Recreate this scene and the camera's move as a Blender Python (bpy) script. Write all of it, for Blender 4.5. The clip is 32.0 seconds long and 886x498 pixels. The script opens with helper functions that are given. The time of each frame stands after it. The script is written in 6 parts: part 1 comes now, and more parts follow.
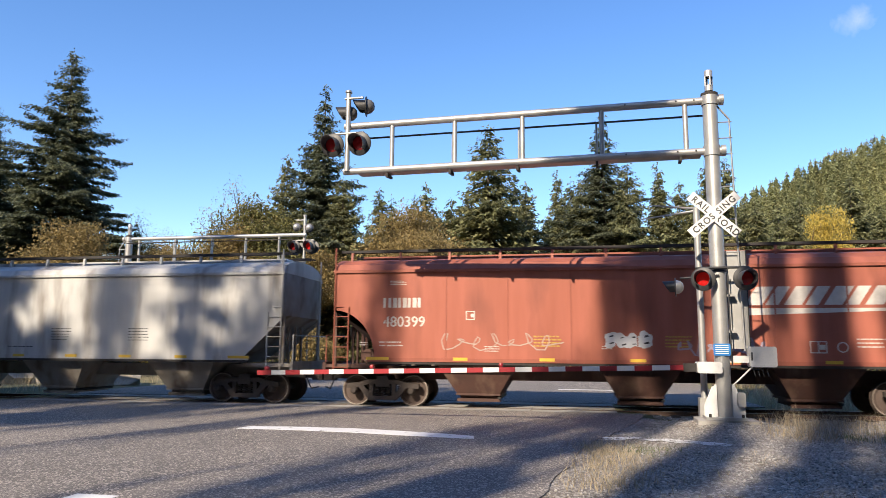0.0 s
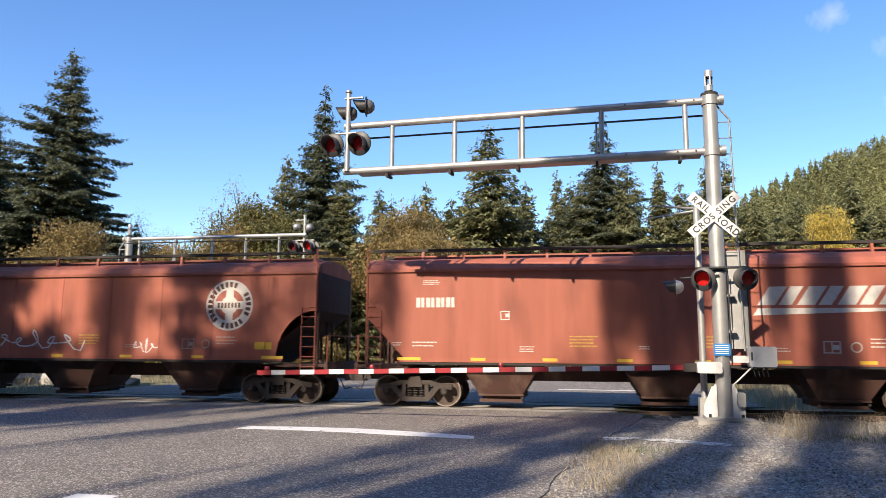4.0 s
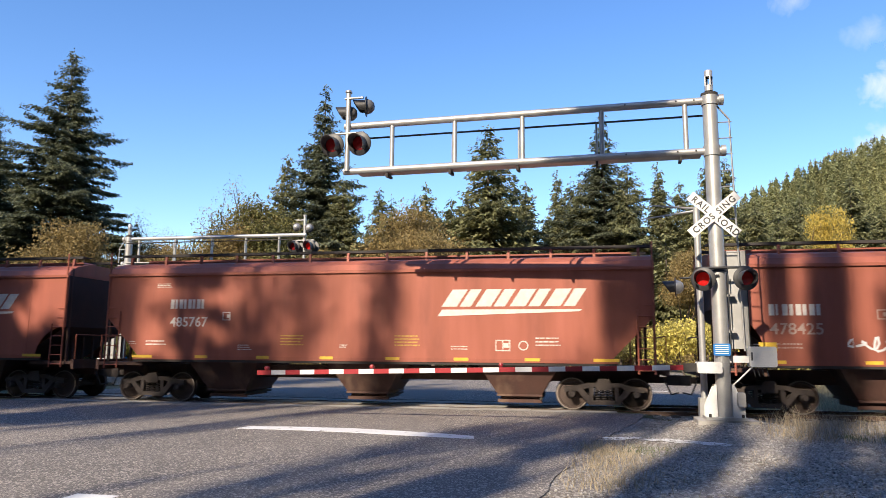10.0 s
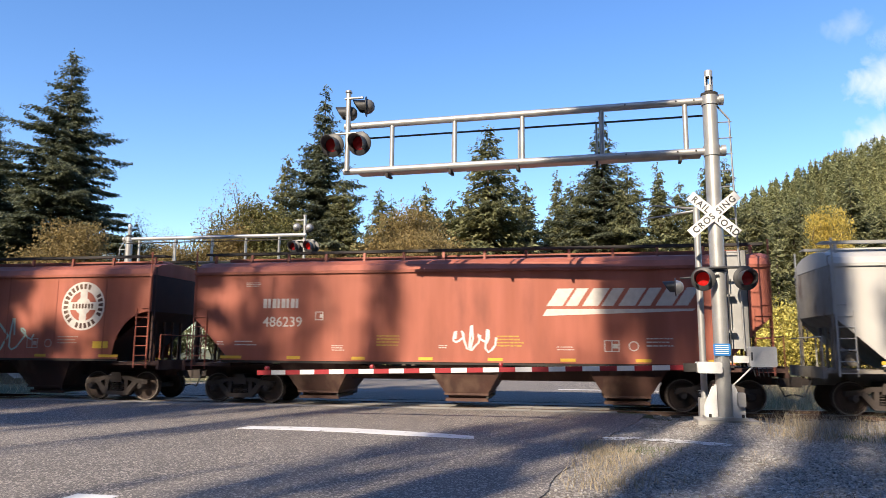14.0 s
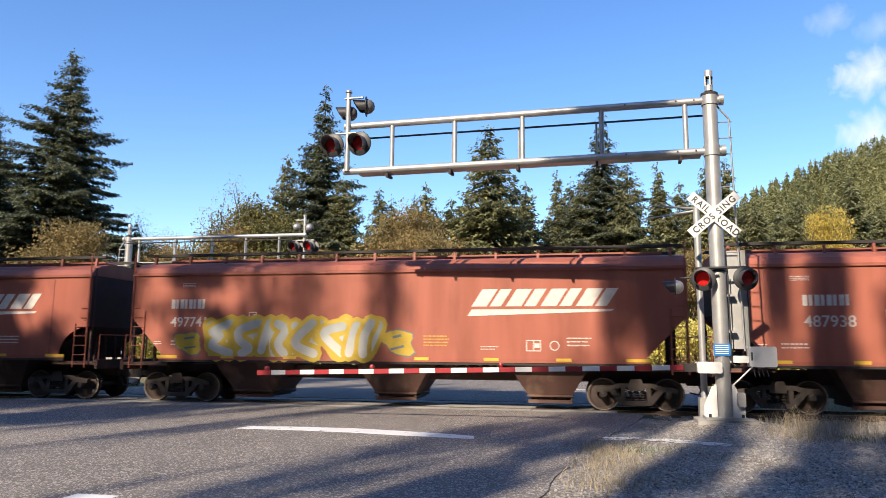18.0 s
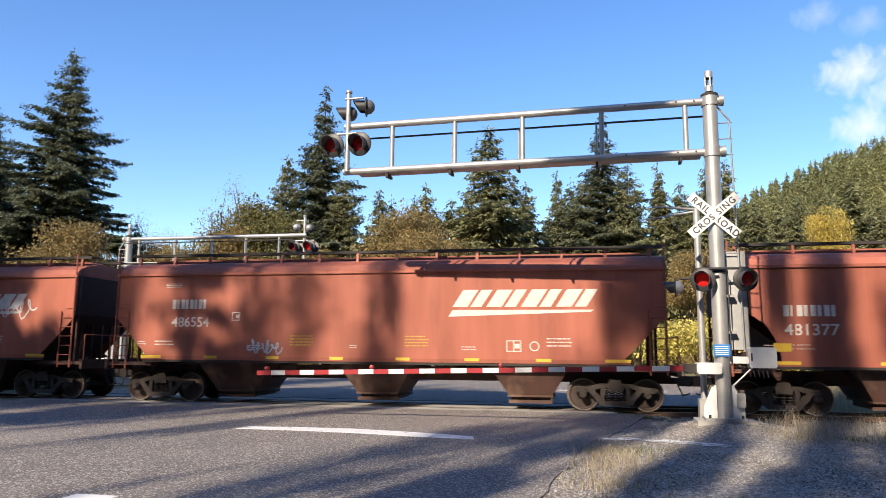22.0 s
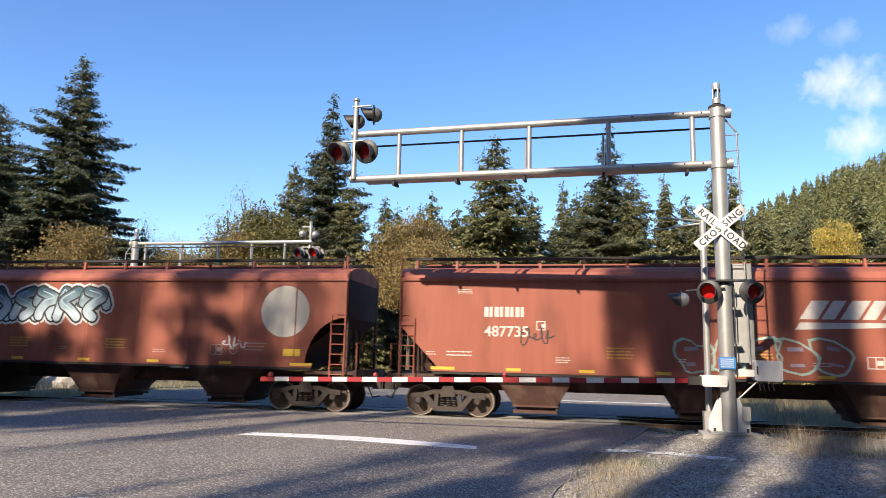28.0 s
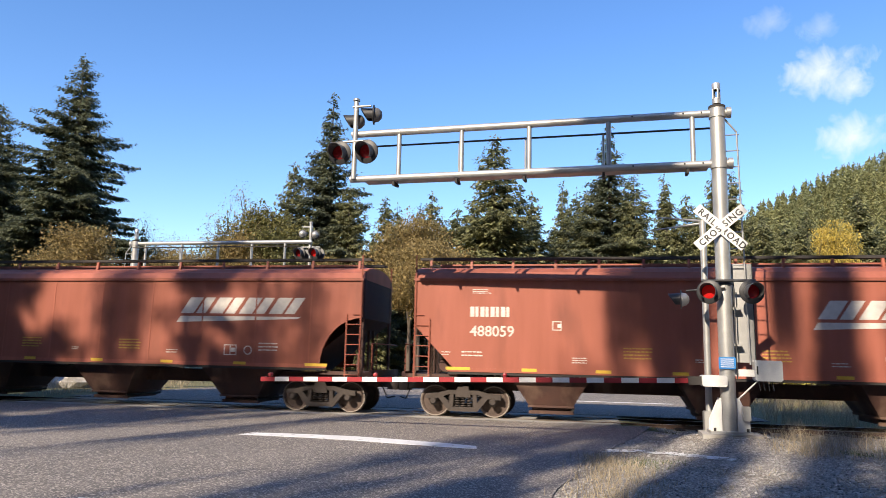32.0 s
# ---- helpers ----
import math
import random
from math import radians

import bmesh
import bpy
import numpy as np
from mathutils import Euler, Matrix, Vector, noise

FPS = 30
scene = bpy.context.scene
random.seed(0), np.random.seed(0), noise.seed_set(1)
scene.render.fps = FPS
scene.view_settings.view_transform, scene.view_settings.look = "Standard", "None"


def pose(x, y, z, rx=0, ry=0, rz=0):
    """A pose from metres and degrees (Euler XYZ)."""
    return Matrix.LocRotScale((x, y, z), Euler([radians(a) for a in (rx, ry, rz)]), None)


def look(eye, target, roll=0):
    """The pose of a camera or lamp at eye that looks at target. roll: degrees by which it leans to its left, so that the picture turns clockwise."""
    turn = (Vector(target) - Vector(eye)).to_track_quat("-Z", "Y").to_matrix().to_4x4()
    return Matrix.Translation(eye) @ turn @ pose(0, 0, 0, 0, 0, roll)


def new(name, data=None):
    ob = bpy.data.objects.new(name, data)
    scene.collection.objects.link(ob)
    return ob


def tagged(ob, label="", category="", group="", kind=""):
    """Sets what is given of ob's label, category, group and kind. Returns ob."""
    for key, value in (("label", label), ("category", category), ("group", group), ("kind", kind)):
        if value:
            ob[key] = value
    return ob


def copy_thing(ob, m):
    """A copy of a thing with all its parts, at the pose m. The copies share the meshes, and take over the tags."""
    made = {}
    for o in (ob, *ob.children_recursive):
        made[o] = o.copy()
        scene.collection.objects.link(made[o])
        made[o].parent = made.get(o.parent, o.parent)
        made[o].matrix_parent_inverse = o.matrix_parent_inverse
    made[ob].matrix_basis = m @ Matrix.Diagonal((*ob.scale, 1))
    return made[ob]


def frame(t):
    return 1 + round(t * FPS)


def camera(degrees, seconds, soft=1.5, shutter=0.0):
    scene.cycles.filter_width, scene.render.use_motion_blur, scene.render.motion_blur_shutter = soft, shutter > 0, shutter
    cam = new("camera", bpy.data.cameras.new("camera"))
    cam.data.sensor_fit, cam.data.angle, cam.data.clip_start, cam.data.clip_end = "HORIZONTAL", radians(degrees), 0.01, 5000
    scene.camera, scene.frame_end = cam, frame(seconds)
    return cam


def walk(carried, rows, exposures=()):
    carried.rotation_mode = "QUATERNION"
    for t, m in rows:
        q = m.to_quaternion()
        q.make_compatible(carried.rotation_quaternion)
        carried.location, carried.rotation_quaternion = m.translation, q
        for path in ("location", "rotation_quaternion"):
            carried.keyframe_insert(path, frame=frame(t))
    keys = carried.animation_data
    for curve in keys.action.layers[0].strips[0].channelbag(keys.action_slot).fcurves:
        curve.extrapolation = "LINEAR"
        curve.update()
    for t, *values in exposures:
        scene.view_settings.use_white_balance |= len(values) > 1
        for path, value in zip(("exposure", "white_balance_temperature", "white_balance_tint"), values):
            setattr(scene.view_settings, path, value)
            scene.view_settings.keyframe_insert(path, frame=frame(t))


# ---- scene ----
# World: x along the track, y across it (away from the eye), z up; z = 0 is the rail head.
SPEED = 23.15
EYE = Vector((0.0, -21.898, 1.681))


def aim(yaw, pitch, roll):
    """The camera's pose: yaw from +y towards +x, pitch up, degrees."""
    a, b = radians(yaw), radians(pitch)
    way = Vector((math.sin(a) * math.cos(b), math.cos(a) * math.cos(b), math.sin(b)))
    return look(EYE, EYE + way * 10, roll)


cam = camera(64.48, 32.0, 0.8, 0.06)
STILL = (-11.028, 8.181, 0.393)
walk(cam, [
    (0.0, aim(*STILL)), (10.0, aim(*STILL)), (20.0, aim(*STILL)), (21.7, aim(*STILL)),
    (22.0, aim(-11.024, 8.218, 0.460)), (22.5, aim(-11.056, 8.363, 0.642)),
    (23.0, aim(-11.187, 8.508, 0.917)), (23.5, aim(-11.316, 8.699, 1.115)),
    (24.0, aim(-11.396, 8.825, 1.290)), (24.5, aim(-11.459, 8.888, 1.335)),
    (25.0, aim(-11.468, 8.900, 1.335)), (27.0, aim(-11.474, 8.899, 1.300)),
    (29.0, aim(-11.484, 8.898, 1.280)), (32.0, aim(-11.484, 8.898, 1.280)),
], [(0.0, 0.72), (2.0, 0.75), (5.8, 0.72), (7.0, 0.61), (8.2, 0.70), (10.0, 0.75), (17.5, 0.75), (19.2, 0.66), (20.2, 0.68), (21.2, 0.75),
    (23.0, 0.74), (24.0, 0.66), (25.2, 0.60), (27.0, 0.73), (28.6, 0.75), (30.0, 0.60), (31.2, 0.71), (32.0, 0.75)])

# ---- light ----
TO_SUN = Vector((-0.282, -0.792, 0.541)).normalized()
SUN_UP = math.asin(TO_SUN.z)
SUN_TURN = math.atan2(TO_SUN.x, TO_SUN.y)
sun = new("sun", bpy.data.lights.new("sun", "SUN"))
sun.data.energy, sun.data.angle, sun.data.color = 5.0, radians(0.53), (1.0, 0.85, 0.67)
sun.matrix_world = look(TO_SUN * 200, (0, 0, 0))
world = bpy.data.worlds.new("sky")
scene.world = world
world.use_nodes = True
wn = world.node_tree.nodes
sky = wn.new("ShaderNodeTexSky")
sky.sky_type, sky.sun_disc = "NISHITA", False
sky.sun_elevation, sky.sun_rotation = SUN_UP, SUN_TURN
sky.air_density, sky.dust_density, sky.ozone_density = 1.0, 0.4, 2.0
wn["Background"].inputs["Strength"].default_value = 0.15
deep = wn.new("ShaderNodeHueSaturation")
deep.inputs["Hue"].default_value = 0.509
deep.inputs["Saturation"].default_value = 1.24
world.node_tree.links.new(sky.outputs["Color"], deep.inputs["Color"])
world.node_tree.links.new(deep.outputs["Color"], wn["Background"].inputs["Color"])

# ---- materials ----


def material(name, base, rough=0.7, metal=0.0, second=None, scale=(3.0, 3.0, 3.0), fine=40.0,
             mix=0.5, bump=0.15, vary=0.0, island=0.0, stain=None, stain_scale=(0.6, 0.6, 0.6),
             stain_at=(0.52, 0.66), emit=0.0, spec=0.5, grit=None, grit_scale=45.0, grit_at=(0.52, 0.66), leaf=0.0):
    """A surface with large patches of a second colour, fine grain and stains, in metres."""
    m = bpy.data.materials.new(name)
    m.use_nodes = True
    n, l = m.node_tree.nodes, m.node_tree.links
    p = n["Principled BSDF"]
    p.inputs["Roughness"].default_value, p.inputs["Metallic"].default_value = rough, metal
    p.inputs["Specular IOR Level"].default_value = spec
    co = n.new("ShaderNodeTexCoord")

    def cloud(sc, detail):
        mp = n.new("ShaderNodeMapping")
        mp.inputs["Scale"].default_value = sc
        l.new(co.outputs["Object"], mp.inputs["Vector"])
        t = n.new("ShaderNodeTexNoise")
        t.inputs["Scale"].default_value, t.inputs["Detail"].default_value = 1.0, detail
        l.new(mp.outputs["Vector"], t.inputs["Vector"])
        return t.outputs["Fac"]

    def ramp(src, lo, hi):
        r = n.new("ShaderNodeMapRange")
        r.inputs["From Min"].default_value, r.inputs["From Max"].default_value = lo, hi
        l.new(src, r.inputs["Value"])
        return r.outputs["Result"]

    def blend(a, b, fac):
        x = n.new("ShaderNodeMix")
        x.data_type = "RGBA"
        for sock, v in ((x.inputs[6], a), (x.inputs[7], b)):
            if isinstance(v, tuple):
                sock.default_value = (*v, 1)
            else:
                l.new(v, sock)
        if isinstance(fac, float):
            x.inputs[0].default_value = fac
        else:
            l.new(fac, x.inputs[0])
        return x.outputs[2]

    second = second or tuple(c * 0.7 for c in base)
    large = cloud(scale, 4.0)
    grain = cloud((fine, fine, fine), 3.0)
    colour = blend(base, second, ramp(large, 0.5 - mix / 2, 0.5 + mix / 2))
    colour = blend(colour, blend(base, tuple(c * 0.55 for c in second), 0.5), ramp(grain, 0.5, 0.95))
    if stain:
        colour = blend(colour, stain, ramp(cloud(stain_scale, 6.0), *stain_at))
    if grit:
        cell = n.new("ShaderNodeTexVoronoi")
        cell.inputs["Scale"].default_value = grit_scale
        l.new(co.outputs["Object"], cell.inputs["Vector"])
        pick = n.new("ShaderNodeSeparateColor")
        l.new(cell.outputs["Color"], pick.inputs["Color"])
        colour = blend(colour, grit, ramp(pick.outputs[0], *grit_at))
        colour = blend(colour, tuple(c * 0.25 for c in base), ramp(pick.outputs[1], 0.72, 1.3))
    if vary or island:
        h = n.new("ShaderNodeHueSaturation")
        if vary:
            o = n.new("ShaderNodeObjectInfo")
            l.new(ramp_to(n, l, o.outputs["Random"], 1 - vary, 1 + vary), h.inputs["Value"])
        else:
            g = n.new("ShaderNodeNewGeometry")
            l.new(ramp_to(n, l, g.outputs["Random Per Island"], 1 - island, 1 + island), h.inputs["Value"])
        l.new(colour, h.inputs["Color"])
        colour = h.outputs["Color"]
    l.new(colour, p.inputs["Base Color"])
    l.new(ramp_to(n, l, grain, max(rough - 0.12, 0.03), min(rough + 0.12, 1.0)), p.inputs["Roughness"])
    if bump:
        b = n.new("ShaderNodeBump")
        b.inputs["Strength"].default_value, b.inputs["Distance"].default_value = bump, 0.02
        l.new(grain, b.inputs["Height"])
        l.new(b.outputs["Normal"], p.inputs["Normal"])
    if leaf:
        glow, both = n.new("ShaderNodeBsdfTranslucent"), n.new("ShaderNodeMixShader")
        l.new(colour, glow.inputs["Color"])
        both.inputs[0].default_value = leaf
        l.new(p.outputs[0], both.inputs[1])
        l.new(glow.outputs[0], both.inputs[2])
        l.new(both.outputs[0], n["Material Output"].inputs["Surface"])
    if emit:
        p.inputs["Emission Color"].default_value = (*base, 1)
        p.inputs["Emission Strength"].default_value = emit
    return m


def ramp_to(n, l, src, lo, hi):
    r = n.new("ShaderNodeMapRange")
    r.inputs["To Min"].default_value, r.inputs["To Max"].default_value = lo, hi
    l.new(src, r.inputs["Value"])
    return r.outputs["Result"]


STREAK = (2.2, 2.2, 0.22)
red_paint = material("oxide_red_paint", (0.380, 0.126, 0.088), 0.52, 0, (0.27, 0.088, 0.056), STREAK, 60, 0.5, 0.05,
                     vary=0.16, stain=(0.21, 0.074, 0.052), stain_scale=(1.1, 1.1, 0.3), stain_at=(0.54, 0.72), spec=0.25)
maroon_paint = material("glossy_maroon_paint", (0.315, 0.104, 0.072), 0.38, 0, (0.24, 0.080, 0.058), STREAK, 60, 0.5, 0.03,
                        vary=0.12, stain=(0.20, 0.074, 0.058), stain_scale=(1.1, 1.1, 0.3), stain_at=(0.58, 0.75), spec=0.3)
grey_paint = material("pale_grey_paint", (0.53, 0.517, 0.485), 0.5, 0, (0.44, 0.432, 0.41), STREAK, 60, 0.5, 0.04,
                      vary=0.06, stain=(0.50, 0.455, 0.40), stain_scale=(1.2, 1.2, 0.25), stain_at=(0.56, 0.78))
silver_paint = material("weathered_grey_paint", (0.54, 0.535, 0.51), 0.5, 0, (0.42, 0.42, 0.41), STREAK, 60, 0.5, 0.04,
                        stain=(0.24, 0.22, 0.20), stain_scale=(1.2, 1.2, 0.25))
cream_paint = material("cream_paint", (0.50, 0.480, 0.432), 0.5, 0, (0.425, 0.405, 0.362), STREAK, 60, 0.5, 0.04,
                       vary=0.05, stain=(0.52, 0.45, 0.37), stain_scale=(1.2, 1.2, 0.25), stain_at=(0.56, 0.78))
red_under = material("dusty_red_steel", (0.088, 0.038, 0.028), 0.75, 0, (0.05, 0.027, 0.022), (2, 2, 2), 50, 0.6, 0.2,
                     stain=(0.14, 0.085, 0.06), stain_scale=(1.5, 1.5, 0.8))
# Soot plus the shade of the recessed car ends, put into one dark colour.
end_soot_shade = material("sooty_shaded_red_steel", (0.055, 0.026, 0.021), 0.8, 0, (0.03, 0.018, 0.016), (2, 2, 2), 50, 0.6, 0.2)
grey_under = material("dusty_grey_steel", (0.34, 0.32, 0.28), 0.75, 0, (0.22, 0.19, 0.16), (2, 2, 2), 50, 0.6, 0.2,
                      stain=(0.16, 0.11, 0.08), stain_scale=(1.5, 1.5, 0.8))
truck_steel = material("brown_cast_steel", (0.072, 0.057, 0.050), 0.8, 0.1, (0.042, 0.033, 0.029), (4, 4, 4), 60, 0.6, 0.3)
wheel_rust = material("rusty_wheel_steel", (0.105, 0.073, 0.060), 0.75, 0.1, (0.06, 0.044, 0.038), (5, 5, 5), 70, 0.6, 0.2)
tread_steel = material("worn_tread_steel", (0.45, 0.43, 0.41), 0.35, 0.9, (0.3, 0.28, 0.26), (6, 6, 6), 60, 0.6, 0.05)
dark_steel = material("dark_soot_and_shade_steel", (0.045, 0.040, 0.037), 0.8, 0.1, (0.028, 0.025, 0.024), (3, 3, 3), 50, 0.6, 0.2)
galvanised = material("galvanised_steel", (0.50, 0.50, 0.485), 0.45, 0.55, (0.36, 0.36, 0.355), (3, 3, 3), 45, 0.5, 0.08,
                      stain=(0.40, 0.37, 0.33), stain_scale=(1.2, 1.2, 0.5), stain_at=(0.58, 0.8))
alu_white = material("white_metal_paint", (0.66, 0.66, 0.645), 0.45, 0, (0.55, 0.55, 0.535), (3, 3, 3), 40, 0.5, 0.05,
                     stain=(0.45, 0.42, 0.37), stain_scale=(2, 2, 1), stain_at=(0.6, 0.8))
black_metal = material("black_painted_metal", (0.022, 0.023, 0.025), 0.5, 0, (0.035, 0.035, 0.037), (6, 6, 6), 60, 0.5, 0.08)
hood_grey = material("faded_black_metal", (0.15, 0.15, 0.15), 0.55, 0, (0.10, 0.10, 0.10), (6, 6, 6), 60, 0.5, 0.08)
lens_dark = material("dark_red_lens", (0.20, 0.010, 0.012), 0.15, 0, (0.12, 0.006, 0.008), (20, 20, 20), 90, 0.5, 0.1, emit=0.05)
lens_lit = material("lit_red_lens", (0.50, 0.012, 0.010), 0.15, 0, (0.4, 0.01, 0.01), (20, 20, 20), 90, 0.5, 0.1, emit=0.12)
sign_white = material("white_reflective_sheet", (0.80, 0.80, 0.79), 0.4, 0, (0.72, 0.72, 0.70), (6, 6, 6), 60, 0.5, 0.02)
sign_black = material("black_sign_ink", (0.02, 0.02, 0.022), 0.5, 0, (0.03, 0.03, 0.03), (8, 8, 8), 60, 0.5, 0.0)
sign_blue = material("blue_sign_sheet", (0.03, 0.20, 0.52), 0.4, 0, (0.025, 0.16, 0.45), (6, 6, 6), 60, 0.5, 0.02)
tape_red = material("red_reflective_tape", (0.36, 0.028, 0.038), 0.4, 0, (0.28, 0.024, 0.03), (8, 8, 8), 60, 0.5, 0.02)
white_stencil = material("white_stencil_paint", (0.66, 0.62, 0.57), 0.6, 0, (0.50, 0.46, 0.42), (7, 7, 7), 50, 0.6, 0.0)
faded_stencil = material("faded_stencil_paint", (0.46, 0.36, 0.31), 0.6, 0, (0.33, 0.22, 0.18), (7, 7, 7), 50, 0.6, 0.0)
black_stencil = material("black_stencil_paint", (0.03, 0.03, 0.035), 0.6, 0, (0.06, 0.06, 0.06), (7, 7, 7), 50, 0.6, 0.0)
yellow_tape = material("yellow_reflective_tape", (0.70, 0.47, 0.05), 0.45, 0, (0.58, 0.36, 0.04), (7, 7, 7), 50, 0.6, 0.0)
yellow_stencil = material("yellow_stencil_paint", (0.52, 0.33, 0.06), 0.6, 0, (0.40, 0.24, 0.05), (7, 7, 7), 50, 0.6, 0.0)
logo_blue = material("dull_blue_grey_paint", (0.16, 0.18, 0.24), 0.6, 0, (0.12, 0.13, 0.18), (7, 7, 7), 50, 0.6, 0.0)
asphalt = material("worn_asphalt", (0.150, 0.134, 0.118), 0.85, 0, (0.098, 0.090, 0.083), (0.9, 0.25, 1), 55, 0.5, 0.5,
                   stain=(0.175, 0.156, 0.138), stain_scale=(0.25, 0.25, 0.25), stain_at=(0.5, 0.75), grit=(0.60, 0.53, 0.45), grit_scale=46.0, grit_at=(0.6, 1.1))
road_paint = material("worn_white_road_paint", (0.74, 0.74, 0.73), 0.7, 0, (0.60, 0.60, 0.59), (3, 3, 3), 50, 0.6, 0.3,
                      stain=(0.22, 0.22, 0.21), stain_scale=(5, 5, 5), stain_at=(0.62, 0.7))
rim_steel = material("dull_wheel_rim", (0.34, 0.30, 0.26), 0.55, 0.4, (0.2, 0.165, 0.14), (6, 6, 6), 60, 0.6, 0.05)
leaf_lime = material("yellow_green_leaves", (0.64, 0.54, 0.14), 0.65, 0, (0.44, 0.40, 0.11), (0.4, 0.4, 0.4), 9, 0.6, 0, island=0.4, spec=0.3, leaf=0.3)
tar = material("dark_crack_tar", (0.028, 0.027, 0.026), 0.9, 0, (0.04, 0.04, 0.038), (3, 3, 3), 40, 0.5, 0.2)
gravel = material("gravel_soil", (0.24, 0.218, 0.195), 0.9, 0, (0.12, 0.11, 0.10), (1.5, 1.5, 1.5), 22, 0.6, 0.9,
                  stain=(0.13, 0.105, 0.075), stain_scale=(0.5, 0.5, 0.5), stain_at=(0.5, 0.65), grit=(0.56, 0.51, 0.45), grit_scale=32.0, grit_at=(0.45, 1.15))
meadow = material("dry_grass_ground", (0.20, 0.17, 0.075), 0.9, 0, (0.11, 0.115, 0.045), (0.25, 0.25, 0.25), 12, 0.5, 0.8,
                  stain=(0.07, 0.08, 0.03), stain_scale=(0.09, 0.09, 0.09), stain_at=(0.5, 0.62))
pebble = material("grey_crushed_stone", (0.40, 0.385, 0.365), 0.8, 0, (0.17, 0.163, 0.155), (6, 6, 6), 60, 0.6, 0.3, island=0.45)
concrete = material("weathered_concrete", (0.40, 0.38, 0.35), 0.85, 0, (0.30, 0.29, 0.27), (1.5, 1.5, 1.5), 45, 0.5, 0.4,
                    vary=0.1, stain=(0.2, 0.18, 0.15), stain_scale=(1, 1, 0.4))
granite = material("pale_boulder", (0.50, 0.46, 0.40), 0.85, 0, (0.36, 0.33, 0.29), (1.5, 1.5, 1.5), 30, 0.5, 0.6,
                   stain=(0.22, 0.2, 0.16), stain_scale=(1, 1, 1))
tie_wood = material("creosoted_timber", (0.075, 0.058, 0.045), 0.9, 0, (0.05, 0.04, 0.033), (0.8, 5, 5), 40, 0.5, 0.6, vary=0.2)
rail_rust = material("rail_steel_rust", (0.12, 0.075, 0.055), 0.75, 0.2, (0.08, 0.05, 0.04), (3, 3, 3), 50, 0.5, 0.2)
bark = material("grey_brown_bark", (0.13, 0.10, 0.08), 0.95, 0, (0.075, 0.06, 0.05), (6, 6, 0.8), 18, 0.5, 0.9)
needles = material("fir_needles", (0.245, 0.236, 0.108), 0.65, 0, (0.135, 0.146, 0.070), (0.35, 0.35, 0.35), 9, 0.5, 0, island=0.5, spec=0.3, leaf=0.3)
needles_blue = material("dark_spruce_needles", (0.150, 0.160, 0.090), 0.65, 0, (0.080, 0.092, 0.056), (0.35, 0.35, 0.35), 9, 0.5, 0, island=0.5, spec=0.3, leaf=0.3)
leaf_yellow = material("yellow_autumn_leaves", (0.56, 0.41, 0.08), 0.6, 0, (0.38, 0.31, 0.08), (0.5, 0.5, 0.5), 9, 0.6, 0, island=0.4, spec=0.3, leaf=0.3)
leaf_ochre = material("ochre_autumn_leaves", (0.345, 0.245, 0.095), 0.65, 0, (0.20, 0.16, 0.065), (0.4, 0.4, 0.4), 9, 0.6, 0, island=0.5, spec=0.3, leaf=0.3)
leaf_olive = material("olive_leaves", (0.23, 0.205, 0.07), 0.65, 0, (0.12, 0.125, 0.045), (0.4, 0.4, 0.4), 9, 0.6, 0, island=0.5, spec=0.3, leaf=0.3)
straw = material("dry_straw_grass", (0.50, 0.42, 0.29), 0.8, 0, (0.27, 0.225, 0.155), (3, 3, 3), 20, 0.6, 0, island=0.4, spec=0.3, leaf=0.3)
weed_green = material("low_green_weed", (0.10, 0.13, 0.05), 0.7, 0, (0.07, 0.09, 0.035), (3, 3, 3), 20, 0.6, 0, island=0.4, spec=0.3)
far_wood = material("distant_fir_needles", (0.315, 0.305, 0.140), 0.8, 0, (0.165, 0.180, 0.088), (0.02, 0.02, 0.02), 0.8, 0.5, 0, island=0.45, spec=0.2, leaf=0.3)

# ---- mesh building ----


